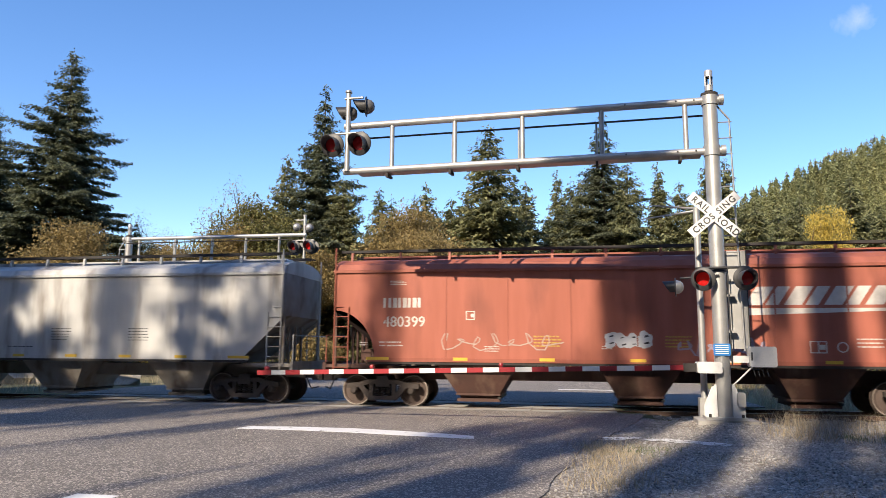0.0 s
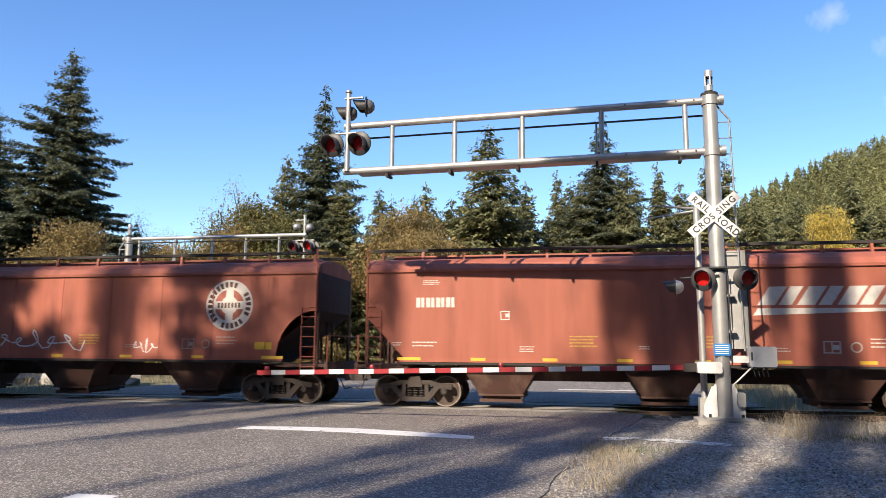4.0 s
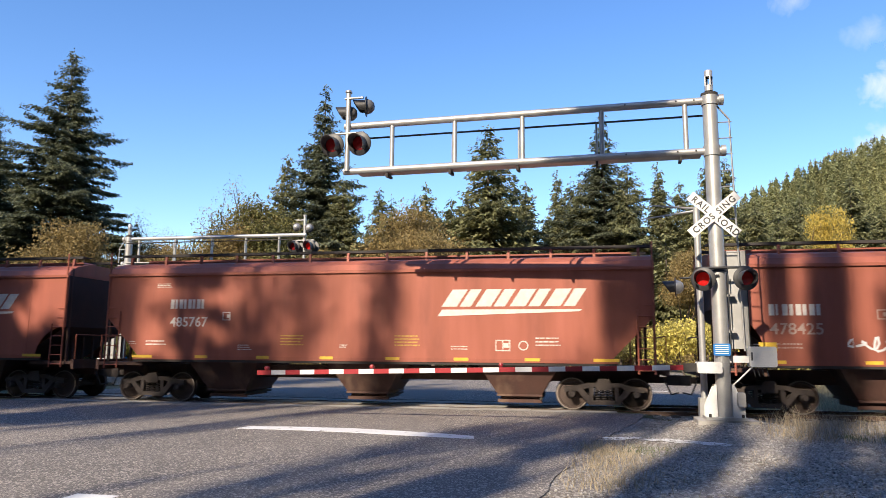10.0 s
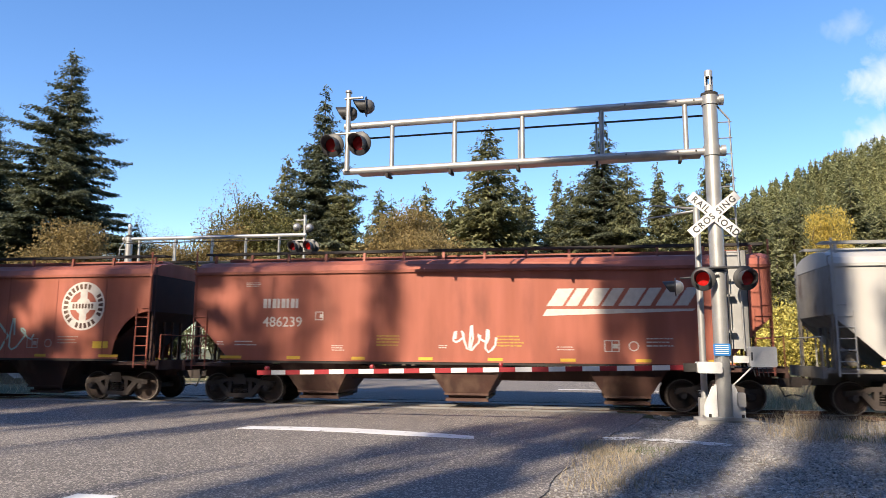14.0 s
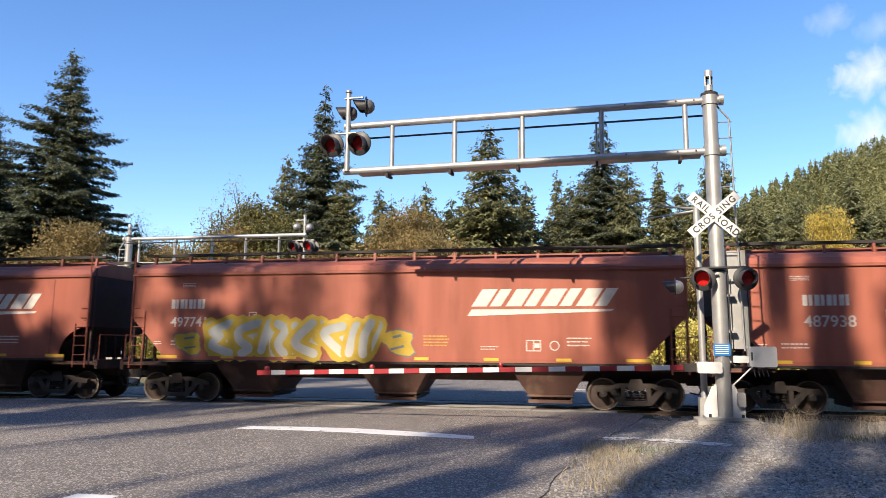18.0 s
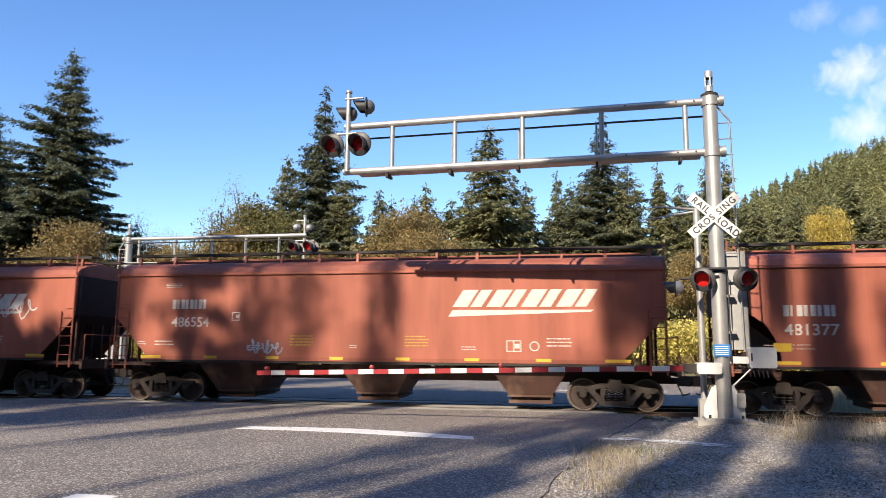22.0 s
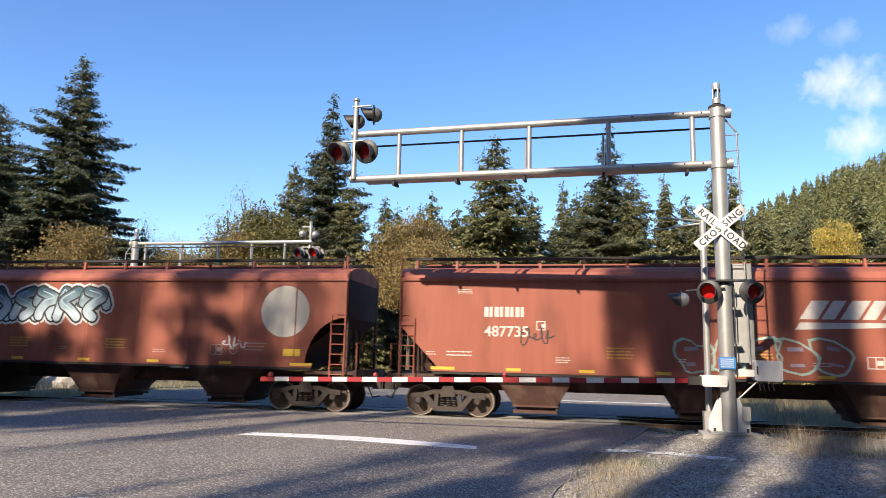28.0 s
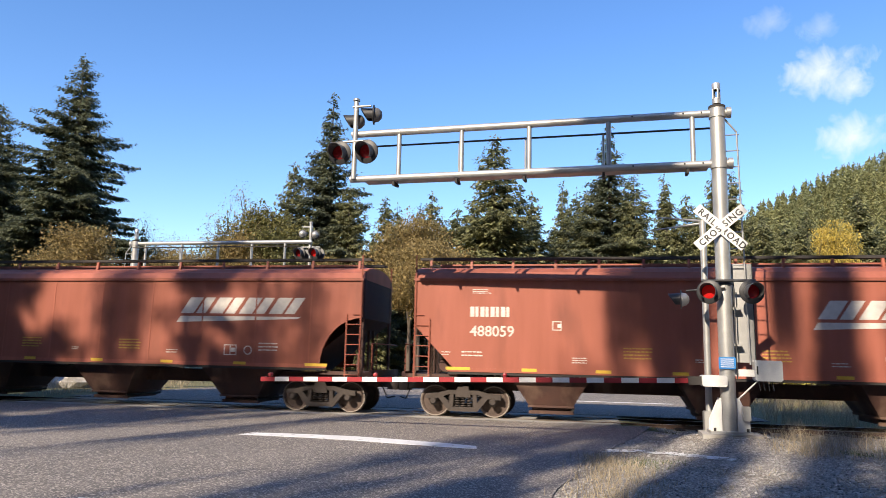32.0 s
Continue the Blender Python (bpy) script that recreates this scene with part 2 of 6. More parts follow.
class Shape:
    """Collects vertices and faces of one mesh."""

    def __init__(self):
        self.v, self.f = [], []

    def add(self, verts, faces):
        k = len(self.v)
        self.v += [tuple(p) for p in verts]
        self.f += [tuple(i + k for i in f) for f in faces]
        return self

    def box(self, x0, x1, y0, y1, z0, z1, c=0.0):
        """A box; c chamfers its four edges along the longest axis' ends in z."""
        if c:
            pts = [(x0 + c, z0), (x1 - c, z0), (x1, z0 + c), (x1, z1 - c), (x1 - c, z1), (x0 + c, z1), (x0, z1 - c), (x0, z0 + c)]
            return self.prism(pts, "y", y0, y1)
        return self.add([(x, y, z) for x in (x0, x1) for y in (y0, y1) for z in (z0, z1)],
                        [(0, 1, 3, 2), (4, 6, 7, 5), (0, 4, 5, 1), (2, 3, 7, 6), (0, 2, 6, 4), (1, 5, 7, 3)])

    def prism(self, pts, axis, a, b):
        """A polygon pushed along an axis from a to b. y: points are x, z; x: y, z; z: x, y."""
        def at(p, w):
            return {"y": (p[0], w, p[1]), "x": (w, p[0], p[1]), "z": (p[0], p[1], w)}[axis]
        n = len(pts)
        return self.add([at(p, a) for p in pts] + [at(p, b) for p in pts],
                        [tuple(range(n)), tuple(range(2 * n - 1, n - 1, -1))] +
                        [(i, i + n, (i + 1) % n + n, (i + 1) % n) for i in range(n)])

    def tube(self, p0, p1, r0, r1=None, n=12, caps=True):
        p0, p1 = Vector(p0), Vector(p1)
        r1 = r0 if r1 is None else r1
        d = (p1 - p0).normalized()
        u = d.orthogonal().normalized()
        w = d.cross(u)
        ring = [u * math.cos(2 * math.pi * i / n) + w * math.sin(2 * math.pi * i / n) for i in range(n)]
        faces = [(i, (i + 1) % n, (i + 1) % n + n, i + n) for i in range(n)]
        if caps:
            faces += [tuple(range(n - 1, -1, -1)), tuple(range(n, 2 * n))]
        return self.add([p0 + r * r0 for r in ring] + [p1 + r * r1 for r in ring], faces)

    def lathe(self, profile, centre, axis="y", n=24, arc=1.0, start=0.0):
        """Profile of (radius, along) turned round an axis through centre."""
        cx, cy, cz = centre
        k = len(profile)
        steps = n if arc >= 1 else n + 1
        verts = []
        for i in range(steps):
            a = start + 2 * math.pi * arc * i / n
            for r, s in profile:
                c, d = r * math.cos(a), r * math.sin(a)
                verts.append({"y": (cx + c, cy + s, cz + d), "z": (cx + c, cy + d, cz + s), "x": (cx + s, cy + c, cz + d)}[axis])
        faces = []
        for i in range(n if arc >= 1 else n):
            j = (i + 1) % steps
            faces += [(i * k + q, j * k + q, j * k + q + 1, i * k + q + 1) for q in range(k - 1)]
        return self.add(verts, faces)

    def mesh(self, name, mat, smooth=False):
        me = bpy.data.meshes.new(name)
        me.from_pydata(self.v, [], self.f)
        me.materials.append(mat)
        if smooth:
            me.polygons.foreach_set("use_smooth", [True] * len(me.polygons))
            me.set_sharp_from_angle(angle=radians(40))
        me.update()
        return me


def part(name, shape, mat, parent=None, label="", smooth=False):
    """Links a shape as one mesh object under a thing or under a part."""
    ob = new(name, shape if isinstance(shape, bpy.types.Mesh) else shape.mesh(name, mat, smooth))
    if parent:
        ob.parent = parent
    if label:
        ob["label"] = label
    return ob


def thing(name, label, category, group="", kind=""):
    return tagged(new(name), label, category, group, kind)


WORDS = {}


def lettering(text, size, mat, bold=0.0, wide=1.0, centre=False, space=1.0):
    """Mesh of a text in the x, z plane that faces -y, its lower left corner at the origin."""
    key = (text, size, mat.name, bold, wide, centre, space)
    if key not in WORDS:
        cu = bpy.data.curves.new("text", "FONT")
        cu.body, cu.size, cu.extrude, cu.offset, cu.resolution_u = text, size, 0.002, bold, 3
        cu.space_character = space
        cu.align_x = "CENTER" if centre else "LEFT"
        ob = bpy.data.objects.new("text", cu)
        scene.collection.objects.link(ob)
        me = bpy.data.meshes.new_from_object(ob.evaluated_get(bpy.context.evaluated_depsgraph_get()))
        bpy.data.objects.remove(ob)
        me.transform(Matrix(((wide, 0, 0, 0), (0, 0, -1, 0), (0, 1, 0, 0), (0, 0, 0, 1))))
        me.materials.clear()
        me.materials.append(mat)
        WORDS[key] = me
    return WORDS[key]

# ---- ground, road and track ----


def bump_at(x, y, cx, cy, rx, ry, h):
    return h * math.exp(-((x - cx) / rx) ** 2 - ((y - cy) / ry) ** 2)


def ground_z(x, y):
    """Height of the ground: level at the crossing, a wooded hill far to the east."""
    z = -0.03
    z += bump_at(x, y, 260, 500, 220, 150, 131) if y > 60 else 0.0
    z += bump_at(x, y, 3.2, -5.4, 1.15, 1.4, 0.25)
    off = min(max((x - 1.3) / 2.0, 0.0), 1.0) if x > -8 else min(max((-19.5 - x) / 2.0, 0.0), 1.0)
    if abs(y) < 2.6:
        z -= 0.22 * off
    elif abs(y) < 4.2:
        z -= 0.22 * off * (4.2 - abs(y)) / 1.6
    return z


def spaced(lo, hi, near_lo, near_hi, step, grow=1.35):
    """Coordinates that are close between near_lo and near_hi and widen outwards."""
    mid = list(np.arange(near_lo, near_hi + step / 2, step))
    for sign, lim in ((1, hi), (-1, lo)):
        d, edge = step, mid[-1] if sign > 0 else mid[0]
        side = []
        while abs(edge) < abs(lim):
            d = min(d * grow, 60)
            edge += sign * d
            side.append(edge)
        mid = mid + side if sign > 0 else side[::-1] + mid
    return mid


def sheet(name, mat, xs, ys, lift=0.0, label="", category="ground"):
    s = Shape()
    s.v = [(x, y, ground_z(x, y) + lift) for y in ys for x in xs]
    n = len(xs)
    s.f = [(j * n + i, j * n + i + 1, (j + 1) * n + i + 1, (j + 1) * n + i) for j in range(len(ys) - 1) for i in range(n - 1)]
    ob = new(name, s.mesh(name, mat, True))
    return tagged(ob, label, category, kind="structure")


sheet("ground", meadow, spaced(-1900, 1900, -24, 14, 0.5), spaced(-900, 2200, -17, 9, 0.4),
      label="dry grass and gravel verge that runs out to the woods")
rng = random.Random(4)


def plate(name, pts, mat, lift, label, category="road", thick=0.02):
    """A flat paved piece with an uneven outline."""
    s = Shape().prism(pts, "z", lift - thick, lift)
    return tagged(part(name, s, mat), label, category, kind="structure")


def ragged(points, amount, step=0.5):
    """Breaks an outline into short steps that wander a little."""
    out = []
    for (xa, ya), (xb, yb) in zip(points, points[1:] + points[:1]):
        k = max(1, int(math.hypot(xb - xa, yb - ya) / step))
        if k > 60:
            k = 60
        out += [(xa + (xb - xa) * i / k + rng.uniform(-amount, amount), ya + (yb - ya) * i / k + rng.uniform(-amount, amount)) for i in range(k)]
    return out


plate("road", ragged([(-19, -1.75), (1.7, -1.75), (1.2, -4.5), (0.1, -8.5), (-0.45, -13), (-0.9, -22), (-1.6, -40), (-24, -40), (-22, -15)], 0.05),
      asphalt, 0.006, "worn grey asphalt road that meets the rails")
plate("road", ragged([(-19, 1.75), (5.6, 1.75), (5.4, 9), (6.4, 22), (10, 60), (-12, 60), (-17, 20), (-19, 9)], 0.05),
      asphalt, 0.006, "worn grey asphalt road beyond the rails")


def road_edge(y):
    """Right edge of the near asphalt."""
    k = [(-40, -1.6), (-22, -0.9), (-13, -0.45), (-8.5, 0.1), (-4.5, 1.2), (-1.75, 1.7)]
    for (ya, xa), (yb, xb) in zip(k, k[1:]):
        if y <= yb:
            return xa + (xb - xa) * (y - ya) / (yb - ya)
    return 1.7


gs, gx, gy = Shape(), list(np.arange(0, 16.01, 0.35)), list(np.arange(-30, -2.3, 0.35))
for y in gy:
    for u in gx:
        x = road_edge(y) - 0.12 + 0.06 * noise.noise(Vector((y * 1.7, 3.1, 0))) + u
        gs.v.append((x, y, ground_z(x, y) + 0.016 + 0.018 * noise.noise(Vector((x * 1.1, y * 1.1, 0))) * min(1, u)))
gs.f = [(j * len(gx) + i, j * len(gx) + i + 1, (j + 1) * len(gx) + i + 1, (j + 1) * len(gx) + i) for j in range(len(gy) - 1) for i in range(len(gx) - 1)]
tagged(part("gravel_shoulder", gs, gravel, None, "", True), "grey gravel shoulder with weeds beside the road", "gravel", kind="structure")

markings = [
    ("stop_line", [(-7.2, -7.75), (-7.1, -7.28), (-6.0, -7.13), (-4.8, -7.12), (-3.8, -7.32), (-2.75, -7.6), (-2.1, -7.84), (-2.03, -8.28), (-2.6, -8.22), (-3.6, -8.05), (-4.6, -7.86), (-5.8, -7.74)], road_paint, "white painted stop line on the asphalt"),
    ("lane_line", [(-5.72, -16.5), (-5.74, -14.42), (-5.2, -14.42), (-5.2, -16.5)], road_paint, "white painted lane line on the asphalt"),
    ("stop_line", [(-1.0, 9.6), (-1.0, 9.95), (3.6, 9.95), (3.6, 9.6)], road_paint, "white painted stop line beyond the rails"),
]
for name, pts, mat, label in markings:
    plate(name, pts, mat, 0.012, label, "road marking", 0.005)


def flakes(run, wide, n, seed, label):
    """Worn paint: many small ragged flakes that lie along a line on the ground."""
    q = random.Random(seed)
    s = Shape()
    for k in range(n):
        i = q.randrange(len(run) - 1)
        u = q.random()
        (xa, ya), (xb, yb) = run[i], run[i + 1]
        cx, cy = xa + (xb - xa) * u, ya + (yb - ya) * u + q.uniform(-wide, wide)
        z = ground_z(cx, cy) + (0.024 if cx > road_edge(cy) - 0.15 else 0.0) + 0.008 + 0.0001 * (k % 40)
        r0 = q.uniform(0.02, 0.07)
        m = q.randint(5, 7)
        s.add([(cx + r0 * q.uniform(0.6, 1.5) * math.cos(6.283 * j / m) * 1.5, cy + r0 * q.uniform(0.5, 1.1) * math.sin(6.283 * j / m), z) for j in range(m)], [tuple(range(m))])
    tagged(part("worn_line", s, road_paint), label, "road marking", kind="structure")


flakes([(0.42, -7.5), (0.9, -7.34), (1.5, -7.52), (2.2, -7.84), (2.6, -8.06)], 0.2, 150, 3, "flaking white paint line at the gravel edge")
flakes([(-0.1, -7.72), (0.3, -7.64)], 0.06, 20, 4, "faint white paint scrap at the gravel edge")
flakes([(-0.62, -9.8), (-0.15, -9.78)], 0.04, 14, 5, "faint white paint scrap on the asphalt")



def crack(pts, wide):
    """A dark crack in the asphalt, wandering between points."""
    s = Shape()
    run = []
    for (xa, ya), (xb, yb) in zip(pts, pts[1:]):
        n = max(2, int(math.hypot(xb - xa, yb - ya) / 0.12))
        run += [(xa + (xb - xa) * i / n + rng.uniform(-0.025, 0.025), ya + (yb - ya) * i / n + rng.uniform(-0.04, 0.04)) for i in range(n)]
    for (xa, ya), (xb, yb) in zip(run, run[1:]):
        w = wide * rng.uniform(0.4, 1.0)
        s.add([(xa, ya - w, 0.0085), (xb, yb - w, 0.0085), (xb, yb + w, 0.0085), (xa, ya + w, 0.0085)], [(0, 1, 2, 3)])
    tagged(part("crack", s, tar), "thin dark crack in the asphalt", "crack", "cracks in the asphalt", "structure")


crack([(-8.0, -9.25), (-7.7, -8.8), (-7.5, -8.1), (-7.3, -7.3)], 0.03)
crack([(-11.4, -11.5), (-10.2, -11.1), (-8.9, -10.9)], 0.02)
crack([(-10.7, -7.4), (-9.0, -6.7), (-8.0, -6.3)], 0.02)

# track: rails, ties and crossing panels
for name, y in (("rail", -0.7525), ("rail", 0.7525)):
    s = Shape().prism([(-0.07, -0.17), (0.07, -0.17), (0.07, -0.155), (0.012, -0.14), (0.012, -0.045), (0.035, -0.035), (0.036, -0.003), (0.03, 0.0),
                       (-0.03, 0.0), (-0.036, -0.003), (-0.035, -0.035), (-0.012, -0.045), (-0.012, -0.14), (-0.07, -0.155)], "x", -800, 800)
    s.v = [(a, b + y, c) for a, b, c in s.v]
    tagged(part(name, s, rail_rust), "rusty steel rail with a bright worn head", "rail", "rails of the track", "structure")
    top = Shape().box(-800, 800, y - 0.028, y + 0.028, 0.0, 0.003)
    part("running_surface", top, tread_steel, bpy.data.objects[name if y < 0 else name + ".001"], "bright worn rail head")
ballast = Shape()
for a, b in ((1.75, 800), (-800, -19.1)):
    ballast.prism([(-2.3, -0.26), (-1.5, -0.115), (1.5, -0.115), (2.3, -0.26)], "x", a, b)
tagged(part("ballast", ballast, gravel), "grey stone ballast under the ties", "ballast", kind="structure")
tie = Shape().box(-0.115, 0.115, -1.3, 1.3, -0.28, -0.09).mesh("tie", tie_wood)
deck = tagged(new("tie_bed"), "row of dark timber ties under the rails", "railway ties", kind="structure")
for k in range(70):
    for x in (2.0 + k * 0.55, -19.4 - k * 0.55):
        if x < 2 or x < 32:
            o = part("tie", tie, None, deck)
            o.matrix_basis = pose(x, rng.uniform(-0.03, 0.03), rng.uniform(-0.005, 0.005), 0, 0, rng.uniform(-1.2, 1.2))
panel = Shape().box(-1.2, 1.2, -0.64, 0.64, -0.2, 0.0, 0.0).mesh("panel", concrete)
strip = Shape().box(-1.2, 1.2, -0.45, 0.45, -0.2, 0.0).mesh("panel", concrete)
cross = tagged(new("crossing_deck"), "concrete crossing panels between and beside the rails", "crossing", kind="structure")
for k in range(8):
    for me, y in ((panel, 0.0), (strip, -1.29), (strip, 1.29)):
        o = part("panel", me, None, cross)
        o.matrix_basis = pose(-17.1 + 2.41 * k, y, rng.uniform(-0.012, -0.004), 0, 0, rng.uniform(-0.1, 0.1))


def rock_shape(r, seed, sub=2, flat=0.8):
    bm = bmesh.new()
    bmesh.ops.create_icosphere(bm, subdivisions=sub, radius=1.0)
    for v in bm.verts:
        k = 1 + 0.5 * noise.noise(v.co * 1.1 + Vector((seed * 7.3, seed, 0))) + 0.2 * noise.noise(v.co * 3 + Vector((0, seed * 3.1, 0)))
        v.co = Vector((v.co.x * r[0], v.co.y * r[1], v.co.z * r[2] * flat)) * k
    s = Shape()
    s.add([v.co[:] for v in bm.verts], [tuple(v.index for v in f.verts) for f in bm.faces])
    bm.free()
    return s


for k, (x, y, a, h) in enumerate([(-23.6, 7.6, 1.25, 0.62), (-21.2, 7.8, 1.2, 0.55), (-26.6, 7.4, 1.3, 0.62), (-29.5, 7.5, 1.2, 0.6)]):
    o = part("boulder", rock_shape((a, 0.75, h), k + 1), granite, None)
    o.matrix_basis = pose(x, y, 0.25)
    tagged(o, "pale rough boulder beside the far road", "boulder", "boulders beside the far road")
# ---- crossing signal with its overhead arm ----


def light_head(parent, x, y, z, turn, lens, tilt=0.0, size=1.0, shade=None):
    """A round signal head with a backing disc and a hood; at turn 0 it faces -y."""
    m = pose(x, y, z, tilt, 0, turn) @ Matrix.Diagonal((size, size, size, 1))
    disc = Shape().lathe([(0.001, 0.0), (0.25, 0.0), (0.265, 0.012), (0.265, 0.03), (0.16, 0.04), (0.155, 0.16), (0.10, 0.2), (0.001, 0.2)], (0, 0, 0), "y", 28)
    head = part("light_head", disc, black_metal, parent, "black round signal head", True)
    head.matrix_basis = m
    part("lens", Shape().lathe([(0.001, -0.035), (0.07, -0.03), (0.12, -0.018), (0.15, -0.002)], (0, 0, 0), "y", 24), lens, head, "red lens", True)
    hood = Shape()
    n = 26
    pts = []
    for i in range(n + 1):
        a = radians(-52 + 284 * i / n)
        reach = 0.10 + 0.24 * (0.5 + 0.5 * math.sin(a)) ** 0.8
        for r, yy in ((0.175, 0.0), (0.17, -reach), (0.163, -reach), (0.168, 0.0)):
            pts.append((r * math.cos(a), yy, r * math.sin(a)))
    faces = [(4 * i + q, 4 * i + 4 + q, 4 * i + 4 + (q + 1) % 4, 4 * i + (q + 1) % 4) for i in range(n) for q in range(4)]
    hood.add(pts, faces + [(0, 1, 2, 3), (4 * n + 3, 4 * n + 2, 4 * n + 1, 4 * n)])
    part("hood", hood, shade or hood_grey, head, "curved dark hood", True)
    return head


def gantry(label, away=False):
    """Mast at the origin with its arm towards -x; its signals face -y."""
    g = thing("crossing_signal", label, "railway signal")
    tall = 7.6
    part("mast", Shape().tube((0, 0, 0.28), (0, 0, tall), 0.163, n=28), galvanised, g, smooth=True)
    part("base_plate", Shape().box(-0.42, 0.42, -0.36, 0.36, 0.24, 0.29), galvanised, g)
    part("footing", Shape().box(-0.6, 0.6, -0.5, 0.5, -0.35, 0.235, 0.0), concrete, g, "square concrete footing")
    for sx in (-1, 1):
        fin = Shape().prism([(sx * 0.16, 0.29), (sx * 0.4, 0.29), (sx * 0.4, 0.5), (sx * 0.2, 0.98), (sx * 0.16, 0.98)], "y", -0.16, -0.13)
        part("base_fin", fin, alu_white, g)
        fin = Shape().prism([(sx * 0.16, 0.29), (sx * 0.4, 0.29), (sx * 0.4, 0.5), (sx * 0.2, 0.98), (sx * 0.16, 0.98)], "y", 0.13, 0.16)
        part("base_fin", fin, alu_white, g)
        for sy in (-1, 1):
            part("bolt", Shape().tube((sx * 0.33, sy * 0.29, 0.28), (sx * 0.33, sy * 0.29, 0.36), 0.028, n=6), dark_steel, g)
    part("mast_cap", Shape().lathe([(0.001, 0.1), (0.05, 0.1), (0.19, 0.06), (0.19, 0.0), (0.16, 0.0)], (0, 0, tall - 0.05), "z", 28), dark_steel, g, smooth=True)
    bell = Shape().lathe([(0.001, 0.52), (0.085, 0.52), (0.095, 0.5), (0.095, 0.36), (0.08, 0.35)], (0, 0, tall + 0.05), "z", 20)
    bell.lathe([(0.08, 0.16), (0.095, 0.15), (0.095, 0.02), (0.06, 0.0)], (0, 0, tall + 0.05), "z", 20)
    for a in range(4):
        ang = radians(20 + 90 * a)
        bell.tube((0.08 * math.cos(ang), 0.08 * math.sin(ang), tall + 0.18), (0.08 * math.cos(ang), 0.08 * math.sin(ang), tall + 0.42), 0.024, n=8)
    part("warning_bell", bell, galvanised, g, "slotted metal bell housing", True)
    lo, hi, reach = 6.24, 7.45, 9.0
    for z, r in ((lo, 0.088), (hi, 0.088)):
        part("arm_pipe", Shape().tube((0.3, 0, z), (-reach, 0, z), r, n=20), galvanised, g, "long pale galvanised pipe", True)
        part("pipe_flange", Shape().tube((0.2, 0, z), (0.3, 0, z), 0.13, n=18), galvanised, g, smooth=True)
        part("clamp", Shape().lathe([(0.165, -0.12), (0.185, -0.12), (0.185, 0.12), (0.165, 0.12)], (0, 0, z), "z", 24), galvanised, g, smooth=True)
    for x in (-0.55, -2.45, -4.35, -6.05, -7.7):
        part("arm_strut", Shape().tube((x, 0, lo), (x, 0, hi), 0.06, n=12), galvanised, g, smooth=True)
        if x < -0.6:
            part("rail_post", Shape().tube((x - 0.13, 0.32, lo - 0.12), (x - 0.13, 0.32, 7.2), 0.028, n=8), galvanised, g)
        part("walk_bracket", Shape().prism([(-0.02, lo - 0.2), (0.4, lo - 0.16), (0.4, lo - 0.1), (-0.02, lo - 0.08)], "x", x - 0.16, x - 0.1), dark_steel, g)
    for x in (-0.35, -0.75, -1.9):
        for z in (lo, hi):
            part("bolt", Shape().tube((x, -0.085, z + 0.01), (x, -0.1, z + 0.01), 0.02, n=8), dark_steel, g)
    part("hand_rail", Shape().tube((-0.1, 0.32, 7.2), (-reach + 0.5, 0.32, 7.2), 0.026, n=8), dark_steel, g, "thin dark hand rail")
    part("walkway", Shape().box(-reach + 0.3, -0.2, 0.12, 0.55, lo - 0.02, lo + 0.015), galvanised, g, "narrow grated walkway")
    end = -reach + 0.12
    part("end_post", Shape().tube((end, -0.1, lo - 0.02), (end, -0.1, 8.35), 0.066, n=14), galvanised, g, smooth=True)
    part("post_cap", Shape().lathe([(0.001, 0.07), (0.06, 0.07), (0.09, 0.05), (0.09, 0.0), (0.066, 0.0)], (end, -0.1, 8.33), "z", 14), galvanised, g, smooth=True)
    for z, a, b in ((7.22, -0.45, 0.45), (8.16, -0.08, 0.42)):
        part("cross_arm", Shape().tube((end + a, -0.14, z), (end + b, -0.14, z), 0.032, n=10), galvanised, g, smooth=True)
    light_head(g, end - 0.36, -0.25, 6.9, -2, lens_dark, 6, 1.18)
    light_head(g, end + 0.38, -0.25, 6.9, -2, lens_dark, 6, 1.18)
    for dx, dz, turn in (((-0.08, 7.84, -76), (0.4, 8.0, -76)) if not away else ((-0.3, 7.75, 12), (0.3, 7.8, -10))):
        head = light_head(g, end + dx, 0.1, dz, turn, lens_dark, 0, 0.78 if away else 1.0, black_metal)
        part("silver_back", Shape().lathe([(0.001, 0.24), (0.09, 0.225), (0.17, 0.15), (0.2, 0.04), (0.2, 0.032)], (0, 0, 0), "y", 20), galvanised if away else hood_grey, head, "rounded metal housing", True)
    # lights on the mast
    part("cross_arm", Shape().tube((-0.82, -0.2, 3.3), (0.0, -0.2, 3.36), 0.022, n=8), black_metal, g, smooth=True)
    part("cross_arm", Shape().tube((-0.5, -0.24, 3.52), (0.62, -0.24, 3.52), 0.03, n=10), black_metal, g, smooth=True)
    part("clamp", Shape().lathe([(0.165, -0.05), (0.185, -0.05), (0.185, 0.05), (0.165, 0.05)], (0, 0, 3.5), "z", 24), black_metal, g, smooth=True)
    light_head(g, -0.35, -0.3, 3.27, -14, lens_lit)
    light_head(g, 0.53, -0.3, 3.27, 10, lens_dark)
    side = light_head(g, -0.93, -0.05, 3.12, -97, lens_dark, 0, 0.8, black_metal)
    part("silver_back", Shape().lathe([(0.001, 0.24), (0.09, 0.225), (0.17, 0.15), (0.2, 0.04), (0.2, 0.032)], (0, 0, 0), "y", 20), galvanised, side, "rounded silver housing", True)
